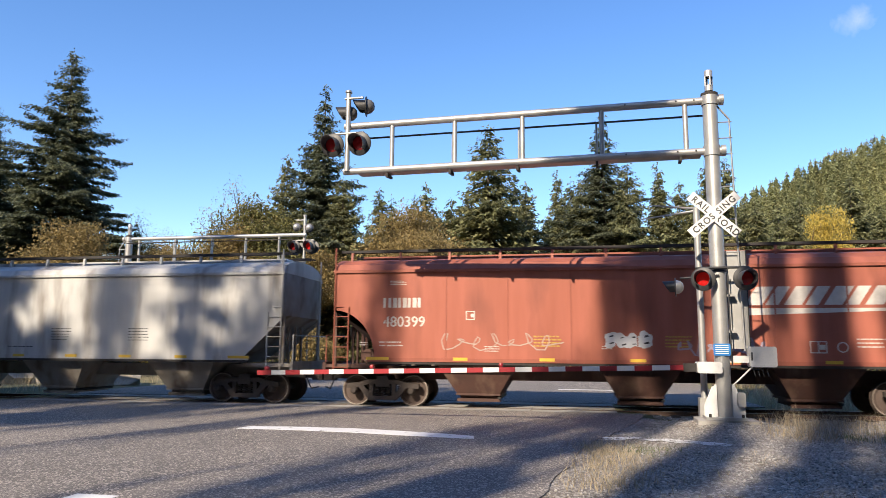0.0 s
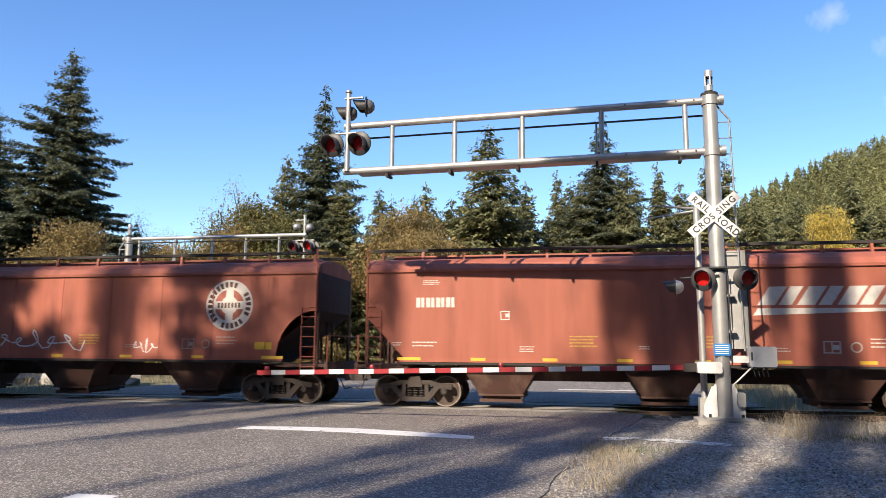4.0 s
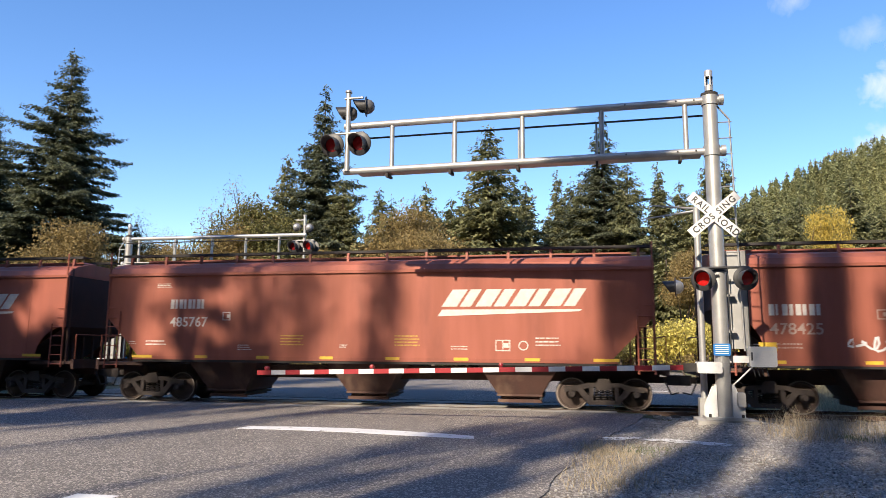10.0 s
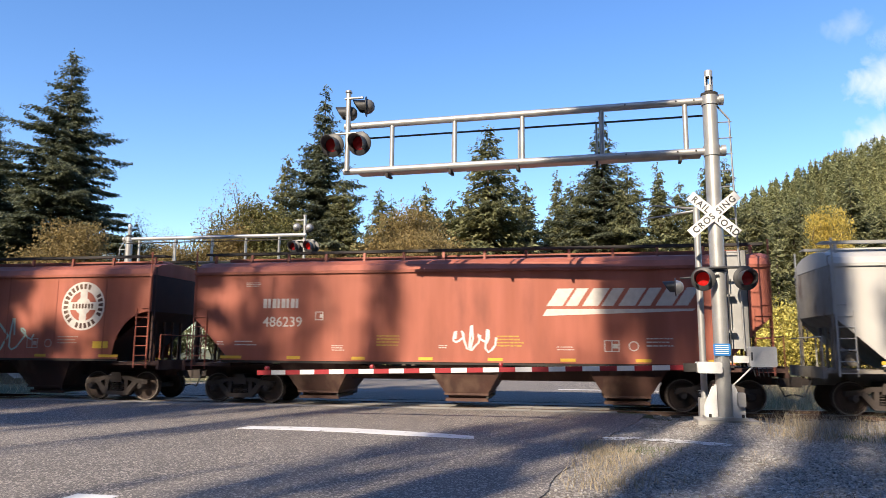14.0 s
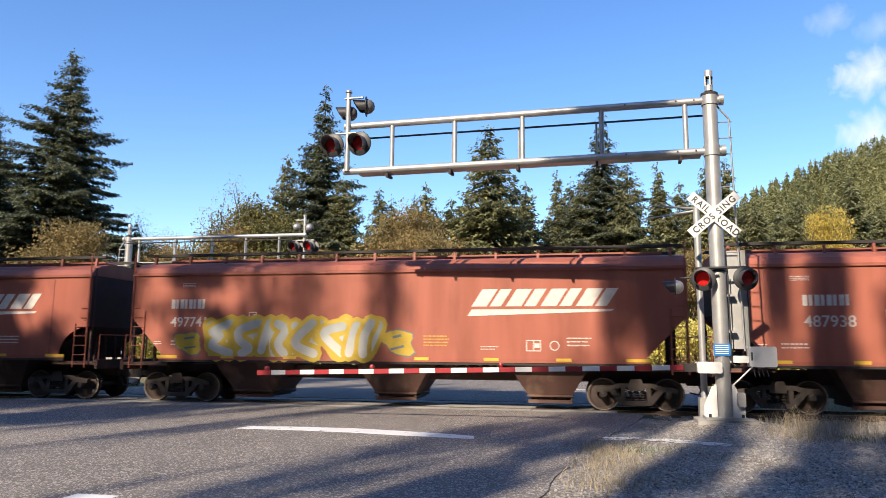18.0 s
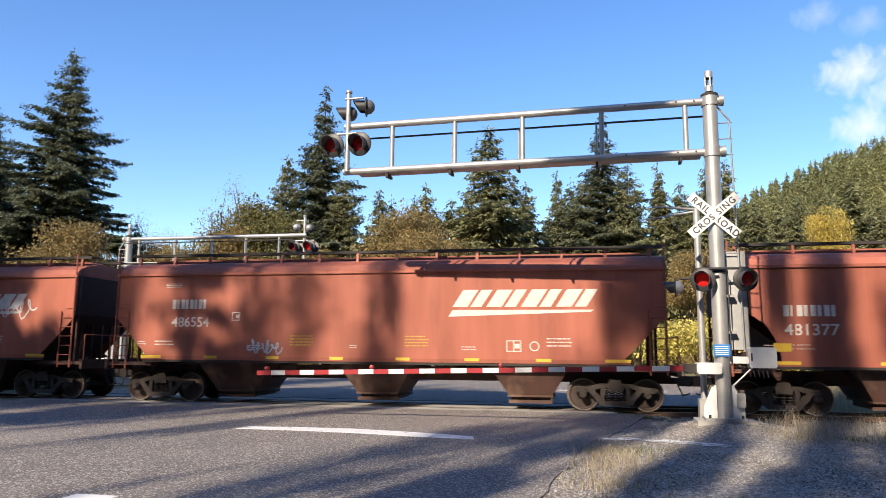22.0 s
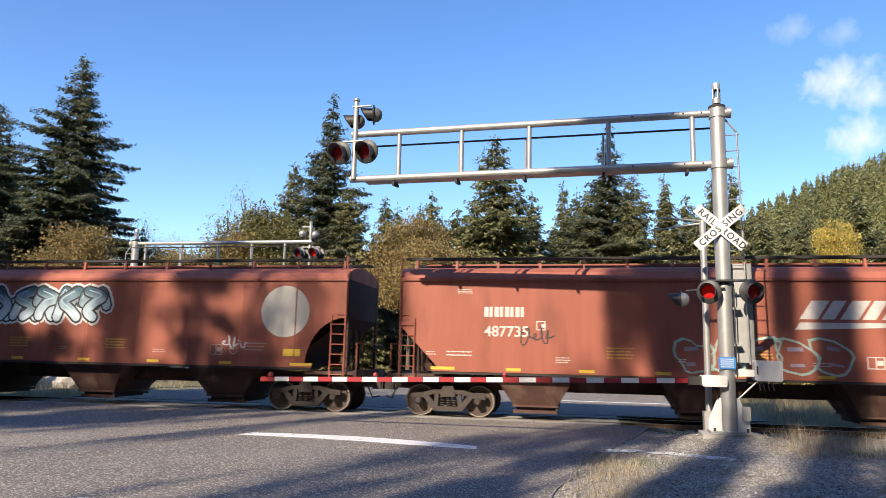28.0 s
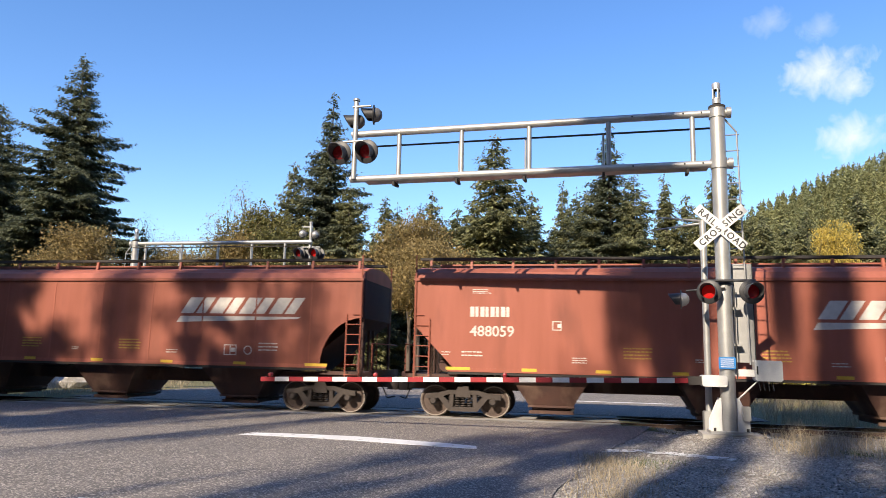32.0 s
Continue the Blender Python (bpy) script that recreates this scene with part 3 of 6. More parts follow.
    # crossed sign blades
    for turn, words, y in ((40, (("CROS", -0.30), ("SING", 0.33)), -0.232), (-43, (("RAIL", -0.36), ("ROAD", 0.375)), -0.215)):
        blade = part("sign_blade", Shape().box(-0.67, 0.67, -0.004, 0.004, -0.114, 0.114), sign_white, g, "white sign blade with black letters")
        blade.matrix_basis = pose(-0.05, y, 4.72, 0, -turn, 0)
        for text, x in words:
            w = part("letters", lettering(text, 0.205, sign_black, 0.004, 0.95, True, 1.2), None, blade, "black letters")
            w.matrix_basis = pose(x, -0.008, -0.072)
    part("sign_bracket", Shape().box(-0.06, 0.06, -0.21, -0.15, 4.6, 4.85), galvanised, g)
    # ladder behind the mast
    lad = part("ladder_rail", Shape().tube((0.5, 0.1, 1.7), (0.42, 0.1, 7.0), 0.02, n=8), galvanised, g, "thin steel ladder rail")
    part("ladder_rail", Shape().tube((0.42, 0.1, 7.0), (0.16, 0.1, 7.35), 0.022, n=8), galvanised, g)
    for k in range(9):
        z = 3.9 + k * 0.38
        part("rung", Shape().tube((0.12, 0.1, z), (0.47, 0.1, z), 0.014, n=6), galvanised, lad)
    # boxes and plates low on the mast
    part("back_panel", Shape().box(0.2, 0.62, 0.2, 0.32, 1.75, 3.95, 0.01), galvanised, g, "tall pale metal panel")
    part("panel_edge", Shape().box(0.62, 0.64, 0.19, 0.33, 1.75, 3.95), black_metal, g)
    part("control_box", Shape().box(0.55, 1.1, -0.12, 0.25, 1.36, 1.8, 0.03), alu_white, g, "white metal control box")
    part("box_arm", Shape().box(0.15, 0.6, -0.02, 0.1, 1.45, 1.6), alu_white, g)
    part("gate_drive", Shape().box(-0.55, -0.04, -0.3, 0.3, 1.22, 1.46, 0.03), alu_white, g, "white gate drive housing")
    part("blue_plate", Shape().box(-0.19, 0.16, -0.185, -0.175, 1.6, 1.86, 0.02), sign_blue, g, "small blue notice plate")
    for k in range(5):
        part("notice_line", Shape().box(-0.15, 0.12, -0.19, -0.186, 1.64 + k * 0.042, 1.655 + k * 0.042), sign_white, g, "white line of small print")
    part("junction_box", Shape().box(0.24, 0.4, -0.3, -0.17, 0.52, 0.82, 0.02), galvanised, g, "small grey junction box")
    for k in range(4):
        part("cable", Shape().tube((0.62 + 0.09 * k, 0.0, 1.38), (0.66 + 0.09 * k, -0.03, 1.16), 0.011, n=6), black_metal, g, "hanging cable")
    part("door_hasp", Shape().box(0.58, 0.61, -0.14, -0.12, 1.5, 1.68), black_metal, g)
    for z in (2.1, 2.9):
        part("panel_clamp", Shape().box(0.1, 0.34, -0.02, 0.2, z, z + 0.05), galvanised, g)
    part("brace", Shape().tube((0.62, 0.05, 1.36), (0.2, 0.05, 0.95), 0.018, n=8), alu_white, g)
    part("conduit", Shape().tube((0.19, -0.1, 1.4), (0.19, -0.1, 3.5), 0.014, n=6), black_metal, g)
    return g


near_signal = gantry("galvanised cantilever crossing signal with red lights over the road")
near_signal.matrix_basis = pose(3.05, -5.38, 0, 0, 0, -2.76)
far_signal = gantry("galvanised cantilever crossing signal seen from behind across the rails", True)
far_signal.matrix_basis = pose(-21.2, 8.0, -0.6, 0, 0, 180)
for dx in (-0.36, 0.38):
    light_head(far_signal, -8.88 + dx, 0.2, 6.9, 176, lens_lit if dx < 0 else lens_dark, 0, 1.1)

# slim pole behind the mast, with two bare side arms
pole = thing("signal_pole", "slim galvanised pole with two bare side arms", "pole")
part("shaft", Shape().tube((0, 0, 0.0), (0, 0, 4.95), 0.075, n=14), galvanised, pole, smooth=True)
part("side_arm", Shape().tube((0, 0, 4.93), (-1.05, -0.1, 5.02), 0.03, 0.012, n=8), galvanised, pole)
part("side_arm", Shape().tube((0, 0, 4.88), (-1.25, 0.3, 4.76), 0.03, 0.012, n=8), galvanised, pole)
part("foot_box", Shape().box(-0.13, 0.05, -0.15, 0.12, 0.0, 0.55, 0.02), galvanised, pole)
pole.matrix_basis = pose(2.75, -4.75, 0.1)

# gate arm, lowered across the road
gate = thing("gate_arm", "lowered red and white striped gate arm", "crossing gate")
arm_len, pieces = 10.3, 27
beam = part("beam", Shape().prism([(-0.03, -0.055), (0.03, -0.055), (0.03, 0.055), (-0.03, 0.055)], "x", -arm_len, 0.55), sign_white, gate)
for k in range(pieces):
    w = arm_len / pieces
    if k % 2 == 0:
        part("red_stripe", Shape().box(-arm_len + k * w, -arm_len + (k + 1) * w, -0.034, -0.0302, -0.056, 0.056), tape_red, beam, "red reflective stripe")
for x in (-arm_len + 0.25, -7.3, -4.15):
    lamp = part("arm_lamp", Shape().lathe([(0.001, -0.06), (0.045, -0.05), (0.055, 0.0), (0.05, 0.06), (0.001, 0.06)], (x, 0, 0.11), "y", 14), tape_red, gate, "small red gate lamp", True)
    part("lamp_bracket", Shape().box(x - 0.02, x + 0.02, -0.02, 0.02, 0.05, 0.08), dark_steel, gate)
part("clamp_plate", Shape().box(-0.1, 0.6, -0.06, 0.06, -0.09, 0.09, 0.02), dark_steel, gate)
gate.matrix_basis = pose(2.32, -5.42, 1.335, 0, -1.38, -1.2)

# ---- covered hopper cars ----
HALF, SILL, EAVE, TOP = 1.6, 1.38, 4.03, 4.74


def cut_line(kind, reach, high, n=9):
    """Lower corner of the side sheet at the left end, from the end down to the sill."""
    if kind == "diagonal":
        return [(0, high), (0.04, high - 0.12), (reach, SILL)]
    pts = []
    for i in range(n + 1):
        a = math.pi / 2 * i / n
        pts.append((reach * math.sin(a), SILL + (high - SILL) * math.cos(a)))
    return pts


def wheel_mesh():
    s = Shape().lathe([(0.08, -0.09), (0.1, -0.09), (0.14, -0.045), (0.36, -0.02), (0.385, -0.055), (0.457, -0.055), (0.457, 0.045), (0.482, 0.055), (0.482, 0.08), (0.38, 0.08), (0.3, 0.02), (0.08, 0.06)], (0, 0, 0), "y", 20)
    s.lathe([(0.001, -0.24), (0.085, -0.24), (0.09, -0.2), (0.09, 0.2)], (0, 0, 0), "y", 14)
    me = s.mesh("wheel", wheel_rust, True)
    return me


def frame_mesh():
    s = Shape()
    y0, y1 = -0.09, 0.09
    s.prism([(-1.12, 0.52), (-1.12, 0.66), (-0.75, 0.7), (-0.45, 0.78), (0.45, 0.78), (0.75, 0.7), (1.12, 0.66), (1.12, 0.52), (0.72, 0.55), (0.42, 0.66), (-0.42, 0.66), (-0.72, 0.55)], "y", y0, y1)
    s.prism([(-0.78, 0.6), (-0.62, 0.64), (-0.3, 0.3), (0.3, 0.3), (0.62, 0.64), (0.78, 0.6), (0.42, 0.17), (-0.42, 0.17)], "y", y0, y1)
    for sx in (-1, 1):
        s.prism([(sx * 0.3, 0.28), (sx * 0.42, 0.3), (sx * 0.4, 0.7), (sx * 0.28, 0.7)], "y", y0 + 0.01, y1 - 0.01)
    return s.mesh("side_frame", truck_steel)


WHEEL, FRAME = wheel_mesh(), frame_mesh()
RIM = Shape().lathe([(0.425, -0.0565), (0.456, -0.0563)], (0, 0, 0), "y", 24).mesh("rim", rim_steel, True)
CAP = Shape().lathe([(0.001, -0.06), (0.07, -0.06), (0.1, -0.02), (0.12, 0.05), (0.12, 0.14)], (0, 0, 0), "y", 14).mesh("axle_cap", truck_steel, True)
SPRING = Shape()
for sx in (-0.18, 0.0, 0.18):
    for k in range(4):
        SPRING.lathe([(0.06, 0.0), (0.082, 0.02), (0.06, 0.045)], (sx, 0, 0.31 + k * 0.07), "z", 7)
SPRING = SPRING.mesh("spring_set", truck_steel, True)
BOLSTER = Shape().prism([(-0.22, 0.58), (0.22, 0.58), (0.22, 0.7), (0.15, 0.9), (-0.15, 0.9), (-0.22, 0.7)], "y", -1.12, 1.12)
for sx in (-0.89, 0.89):
    BOLSTER.tube((sx, -0.7, 0.457), (sx, 0.7, 0.457), 0.085, n=12)
BOLSTER = BOLSTER.mesh("truck", truck_steel)


def add_truck(car, x):
    t = part("truck", BOLSTER, None, car, "rusty brown two-axle truck")
    t.matrix_basis = pose(x, 0, 0)
    for sy in (-1, 1):
        part("side_frame", FRAME, None, t).matrix_basis = pose(0, sy * 1.0, 0)
        tagged(part("spring_set", SPRING, None, t), kind="stuff").matrix_basis = pose(0, sy * 1.0, 0)
        for sx in (-0.89, 0.89):
            turn = 0 if sy < 0 else 180
            part("wheel", WHEEL, None, t).matrix_basis = pose(sx, sy * 0.75, 0.459, 0, 0, turn)
            part("wheel_rim", RIM, None, t, "bright worn rim").matrix_basis = pose(sx, sy * 0.75, 0.459, 0, 0, turn)
            part("axle_cap", CAP, None, t).matrix_basis = pose(sx, sy * 1.1, 0.457, 0, 0, turn)


COUPLER = Shape().box(-0.75, 0.25, -0.09, 0.09, 0.76, 0.94).prism([(-0.78, -0.16), (-0.5, -0.16), (-0.42, 0.1), (-0.78, 0.17)], "z", 0.7, 0.99).mesh("coupler", truck_steel)


def hopper_car(length, cut, paint, under, label, reach=1.2, high=2.8, seams=0, rails=9, slots=7, round_end=False, roof_paint=None):
    """A covered hopper: x from 0 to length along its side, y = 0 its middle, z = 0 the rail head."""
    car = thing("hopper_car", label, "freight car", "cars of the train")
    L = length
    left = cut_line(cut, reach, high)
    outline = [(0, EAVE)] + left + [(L - x, z) for x, z in reversed(left)] + [(L, EAVE)]
    body = Shape()
    for y in (-HALF, HALF - 0.03):
        body.prism(outline, "y", y, y + 0.03)
    # end bulkheads and slope sheets; red ones have soot and recess shade painted in
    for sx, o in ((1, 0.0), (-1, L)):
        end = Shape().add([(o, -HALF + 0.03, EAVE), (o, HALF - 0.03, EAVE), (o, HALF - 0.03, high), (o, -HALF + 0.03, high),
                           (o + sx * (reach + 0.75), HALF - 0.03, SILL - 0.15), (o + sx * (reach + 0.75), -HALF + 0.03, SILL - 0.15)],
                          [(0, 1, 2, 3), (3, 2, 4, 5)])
        part("end_sheet", end, under if under is grey_under else end_soot_shade, car, "dark end and slope sheet")
    part("body", body, paint, car)
    roof = Shape()
    arch = [(-HALF - 0.02, EAVE), (-1.5, EAVE + 0.2), (-1.2, EAVE + 0.34), (-0.7, EAVE + 0.44), (0, EAVE + 0.47), (0.7, EAVE + 0.44), (1.2, EAVE + 0.34), (1.5, EAVE + 0.2), (HALF + 0.02, EAVE)]
    roof.prism(arch, "x", -0.01, L + 0.01)
    part("roof", roof, roof_paint or paint, car)
    for y in (-HALF - 0.025, HALF - 0.015):
        part("eave_rib", Shape().box(-0.01, L + 0.01, y - (0.03 if y < 0 else -0.03), y + 0.04 - (0.0 if y < 0 else -0.03), EAVE - 0.06, EAVE + 0.02), paint, car)
        part("side_sill", Shape().prism([(reach - 0.25, SILL - 0.05), (L - reach + 0.25, SILL - 0.05), (L - reach + 0.1, SILL + 0.06), (reach - 0.1, SILL + 0.06)], "y", y, y + 0.04), paint, car)
    # Shade of the recessed channel below the sill, drawn as a dark strip.
    part("sill_channel", Shape().box(reach - 0.2, L - reach + 0.2, -HALF - 0.006, -HALF + 0.06, SILL - 0.12, SILL - 0.05), dark_steel, car, "dark strip for the shaded channel under the side sill")
    part("hatch_trough", Shape().box(0.5, L - 0.5, -0.32, 0.32, EAVE + 0.4, EAVE + 0.6, 0.04), paint, car)
    for y0, y1 in ((-1.0, -0.55), (0.55, 1.0)):
        board = Shape().box(0.0, L, y0, y1, TOP - 0.035, TOP)
        board.box(0.0, L, y0 - 0.01, y0 + 0.02, TOP - 0.075, TOP + 0.004)
        rb = part("running_board", board, galvanised if paint in (cream_paint, grey_paint) else dark_steel, car, "long grated roof walkway")
        yo = y0 if y0 < 0 else y1
        for k in range(rails + 3 if y0 < 0 else 0):
            x = 0.35 + (L - 0.7) * k / (rails + 2)
            part("board_bracket", Shape().prism([(yo - 0.06 * (1 if yo < 0 else -1), EAVE + 0.28), (yo, TOP - 0.03), (yo + 0.06 * (1 if yo < 0 else -1), TOP - 0.03), (yo + 0.06 * (1 if yo < 0 else -1), EAVE + 0.28)], "x", x - 0.035, x + 0.035), paint, rb)
    for k in range(seams):
        x = reach + 0.35 + (L - 2 * reach - 0.7) * k / (seams - 1)
        part("panel_seam", Shape().box(x - 0.02, x + 0.02, -HALF - 0.012, -HALF, SILL + 0.06, EAVE - 0.06), paint, car)
    for k in range(slots):
        x = reach + 0.1 + (L - 2 * reach - 0.2) * k / (slots - 1)
        w = 0.42 if 0 < k < slots - 1 else 0.7
        part("reflector", Shape().box(x - w / 2, x + w / 2, -HALF - 0.03, -HALF - 0.025, SILL + 0.0, SILL + 0.085), yellow_tape, car, "yellow reflective strip")
    # three discharge bays
    for x in (L / 2 - 4.55, L / 2 + 0.08, L / 2 + 4.7):
        bay = Shape()
        top, low = SILL - 0.03, 0.42
        bay.add([(x - 1.22, -1.35, top), (x + 1.22, -1.35, top), (x + 1.22, 1.35, top), (x - 1.22, 1.35, top),
                 (x - 0.64, -0.95, low), (x + 0.64, -0.95, low), (x + 0.64, 0.95, low), (x - 0.64, 0.95, low)],
                [(0, 1, 5, 4), (1, 2, 6, 5), (2, 3, 7, 6), (3, 0, 4, 7)])
        bay.box(x - 0.66, x + 0.66, -0.98, 0.98, low - 0.06, low)
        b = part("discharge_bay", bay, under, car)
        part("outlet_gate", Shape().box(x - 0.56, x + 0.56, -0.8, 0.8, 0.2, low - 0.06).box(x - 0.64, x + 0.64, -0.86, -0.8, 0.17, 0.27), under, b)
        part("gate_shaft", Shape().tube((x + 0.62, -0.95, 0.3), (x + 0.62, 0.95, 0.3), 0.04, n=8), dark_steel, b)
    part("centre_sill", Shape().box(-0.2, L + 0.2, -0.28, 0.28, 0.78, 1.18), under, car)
    for sx, o in ((1, 0.0), (-1, L)):
        add_truck(car, o + sx * 1.42)
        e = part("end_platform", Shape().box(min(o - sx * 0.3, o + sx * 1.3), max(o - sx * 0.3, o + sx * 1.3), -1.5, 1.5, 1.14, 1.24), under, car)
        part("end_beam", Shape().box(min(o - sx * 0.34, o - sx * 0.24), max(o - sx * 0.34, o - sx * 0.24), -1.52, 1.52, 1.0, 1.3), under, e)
        for y in (-1.42, -0.75, -0.25, 0.25, 0.75, 1.42):
            z1 = high + 0.1 if abs(y) < 1.4 else EAVE + 0.25
            x = o + sx * (0.02 if abs(y) > 1.4 else 0.35)
            part("cage_post", Shape().box(x - 0.035, x + 0.035, y - 0.035, y + 0.035, 1.2, z1 if abs(y) > 1.4 else high - 0.3), under, e)
        for y in (-HALF - 0.03, HALF + 0.03):
            lad = part("ladder", Shape().tube((o + sx * 0.04, y, 1.05), (o + sx * 0.04, y, TOP), 0.026, n=6).tube((o + sx * 0.48, y, 1.05), (o + sx * 0.48, y, high + 0.1), 0.022, n=6), paint, car)
            for k in range(7 if y < 0 else 0):
                z = 1.15 + 0.3 * k
                x1 = 0.48 if z < high else 0.3
                part("rung", Shape().tube((o + sx * 0.04, y, z), (o + sx * x1, y, z), 0.014, n=6), paint, lad)
        part("grab_rail", Shape().tube((o - sx * 0.28, -1.4, 1.25), (o - sx * 0.28, -1.4, 2.1), 0.018, n=6).tube((o - sx * 0.28, -1.4, 2.1), (o - sx * 0.28, 1.4, 2.1), 0.018, n=6), paint, e)
        c = part("coupler", COUPLER, None, car)
        c.matrix_basis = pose(o, 0, 0) if sx > 0 else pose(o, 0, 0, 0, 0, 180)
        part("air_hose", Shape().tube((o - sx * 0.3, -0.35, 0.9), (o - sx * 0.5, -0.33, 0.45), 0.022, n=6).tube((o - sx * 0.5, -0.33, 0.45), (o - sx * 0.72, -0.2, 0.5), 0.022, n=6), black_metal, car)
        if sx > 0:
            part("brake_tank", Shape().tube((o + 0.75, -0.5, 1.5), (o + 0.75, 0.5, 1.5), 0.2, n=14), under, e, smooth=True)
            part("brake_wheel", Shape().lathe([(0.2, -0.02), (0.23, -0.02), (0.23, 0.02), (0.2, 0.02), (0.2, -0.02)], (o - 0.1, 0.6, 2.2), "x", 16), dark_steel, e)
    return car


# ---- stencils and paintings on the cars ----
FACE = -HALF - 0.006


def bars(car, name, x, z, w, rows, mat, step=0.075, thick=0.035, groups=1, seed=0):
    """Lines of unreadable small print, as plain bars."""
    r = random.Random(seed * 31 + int(x * 10))
    s = Shape()
    thick = min(thick, 0.042)
    for k in range(rows):
        a, end = x, x + w * r.uniform(0.8, 1.0)
        while a < end - 0.03:
            ww = min(r.choice((0.035, 0.05, 0.07, 0.1)) * (1.4 if thick > 0.038 else 1), end - a)
            s.box(a, a + ww, FACE, FACE + 0.004, z - k * step - thick * r.uniform(0.75, 1.0), z - k * step)
            a += ww + 0.022
    tagged(part(name, s, mat, car), kind="stuff")


def blocks(car, x, z, w, h, mat, n=4, serif=False):
    """Owner's initials as plain upright blocks of their size."""
    step = w / n
    for k in range(n):
        a, b = x + k * step, x + (k + 0.8) * step
        s = Shape()
        for x0, x1 in ((a, a + 0.5 * (b - a)), (a + 0.64 * (b - a), b)):
            s.prism([(x0, z), (x1, z), (x1, z + h), (x0, z + h)], "y", FACE, FACE + 0.004)
        part("owner_mark", s, mat, car, "plain painted block of the owner's mark")


def wedge_logo(car, x, z, w, h, mat):
    """Slanted block emblem over a tapering underline."""
    s = Shape().prism([(x, z), (x + w * 0.93, z + h * 0.17), (x + w * 0.95, z + h * 0.25), (x + 0.13, z + h * 0.25)], "y", FACE, FACE + 0.003)
    e = part("emblem", s, mat, car, "tapering painted underline of the emblem")
    lean, n = 0.42 * h, 4
    z0 = z + h * 0.36
    hh = h * 0.64
    step = (w - lean) / n * 0.98
    for k in range(n):
        a = x + 0.12 + k * step
        ww = step * 0.86

        def at(u, v):
            return (a + u * ww + v * lean, z0 + v * hh)
        s = Shape()
        for u0, u1, v0, v1 in ((0, 0.52, 0, 1), (0.62, 1, 0, 1)):
            s.prism([at(u0, v0), at(u1, v0), at(u1, v1), at(u0, v1)], "y", FACE, FACE + 0.003)
        part("slanted_block", s, mat, e)


def disc(s, cx, cz, r0, r1, n, y, a0=0.0, a1=2 * math.pi):
    """A flat ring or ring sector in the side's plane."""
    pts = []
    for i in range(n + 1):
        a = a0 + (a1 - a0) * i / n
        pts += [(cx + r0 * math.cos(a), y, cz + r0 * math.sin(a)), (cx + r1 * math.cos(a), y, cz + r1 * math.sin(a))]
    s.add(pts, [(2 * i, 2 * i + 1, 2 * i + 3, 2 * i + 2) for i in range(n)])


def round_logo(car, cx, cz, r, mat, ink, plain=False):
    """Round emblem: a ring with bars round it and a cross inside."""
    s = Shape()
    if plain:
        disc(s, cx, cz, 0.0, r, 40, FACE)
        part("round_emblem", s, mat, car, "faded round cream emblem")
        return
    disc(s, cx, cz, r * 0.62, r, 48, FACE)
    s.box(cx - r * 0.16, cx + r * 0.16, FACE, FACE + 0.004, cz - r * 0.63, cz + r * 0.63)
    s.box(cx - r * 0.63, cx + r * 0.63, FACE - 0.001, FACE + 0.004, cz - r * 0.16, cz + r * 0.16)
    disc(s, cx, cz, 0.0, r * 0.36, 24, FACE - 0.002)
    e = part("round_emblem", s, mat, car, "round white emblem with a cross inside")
    t = Shape()
    for k in range(26):
        if k in (12, 13, 19, 25):
            continue
        a = math.pi * (1.25 - 2 * k / 26)
        disc(t, cx, cz, r * 0.71, r * 0.92, 2, FACE - 0.004, a - 0.075, a + 0.075)
    for k in range(7):
        t.box(cx - r * 0.5 + k * r * 0.145, cx - r * 0.5 + k * r * 0.145 + r * 0.095, FACE - 0.004, FACE - 0.003, cz - r * 0.1, cz + r * 0.1)
    tagged(part("emblem_lettering", t, ink, e, "dark plain marks round the emblem"), kind="stuff")


SPRAY = {}


def spray(name, c, rough=0.55):
    if name not in SPRAY:
        SPRAY[name] = material(name, c, rough, 0, tuple(v * 0.65 for v in c), (2.5, 2.5, 2.5), 40, 0.7, 0.0)
    return SPRAY[name]


def blob(cx, cz, w, h, r, n=18):
    ph = [r.uniform(0, 6.28) for _ in range(3)]
    out = []
    for i in range(n):
        a = 2 * math.pi * i / n
        k = 1 + 0.16 * math.sin(2 * a + ph[0]) + 0.13 * math.sin(3 * a + ph[1]) + 0.08 * math.sin(5 * a + ph[2])
        ca, sa = math.cos(a), math.sin(a)
        k /= max(abs(ca), abs(sa)) ** 0.55
        out.append((cx + w / 2 * k * ca * 0.86, cz + h / 2 * k * sa * 0.86))
    return out


def shard(cx, cz, w, h, r):
    """A spiky, letter-like outline."""
    pts = []
    for a in (20, 62, 95, 140, 172, 215, 250, 290, 330):
        k = r.uniform(0.62, 1.18)
        a = radians(a + r.uniform(-12, 12))
        pts.append((cx + w / 2 * k * math.cos(a) * 1.1, cz + h / 2 * k * math.sin(a) * 1.05))
    return pts


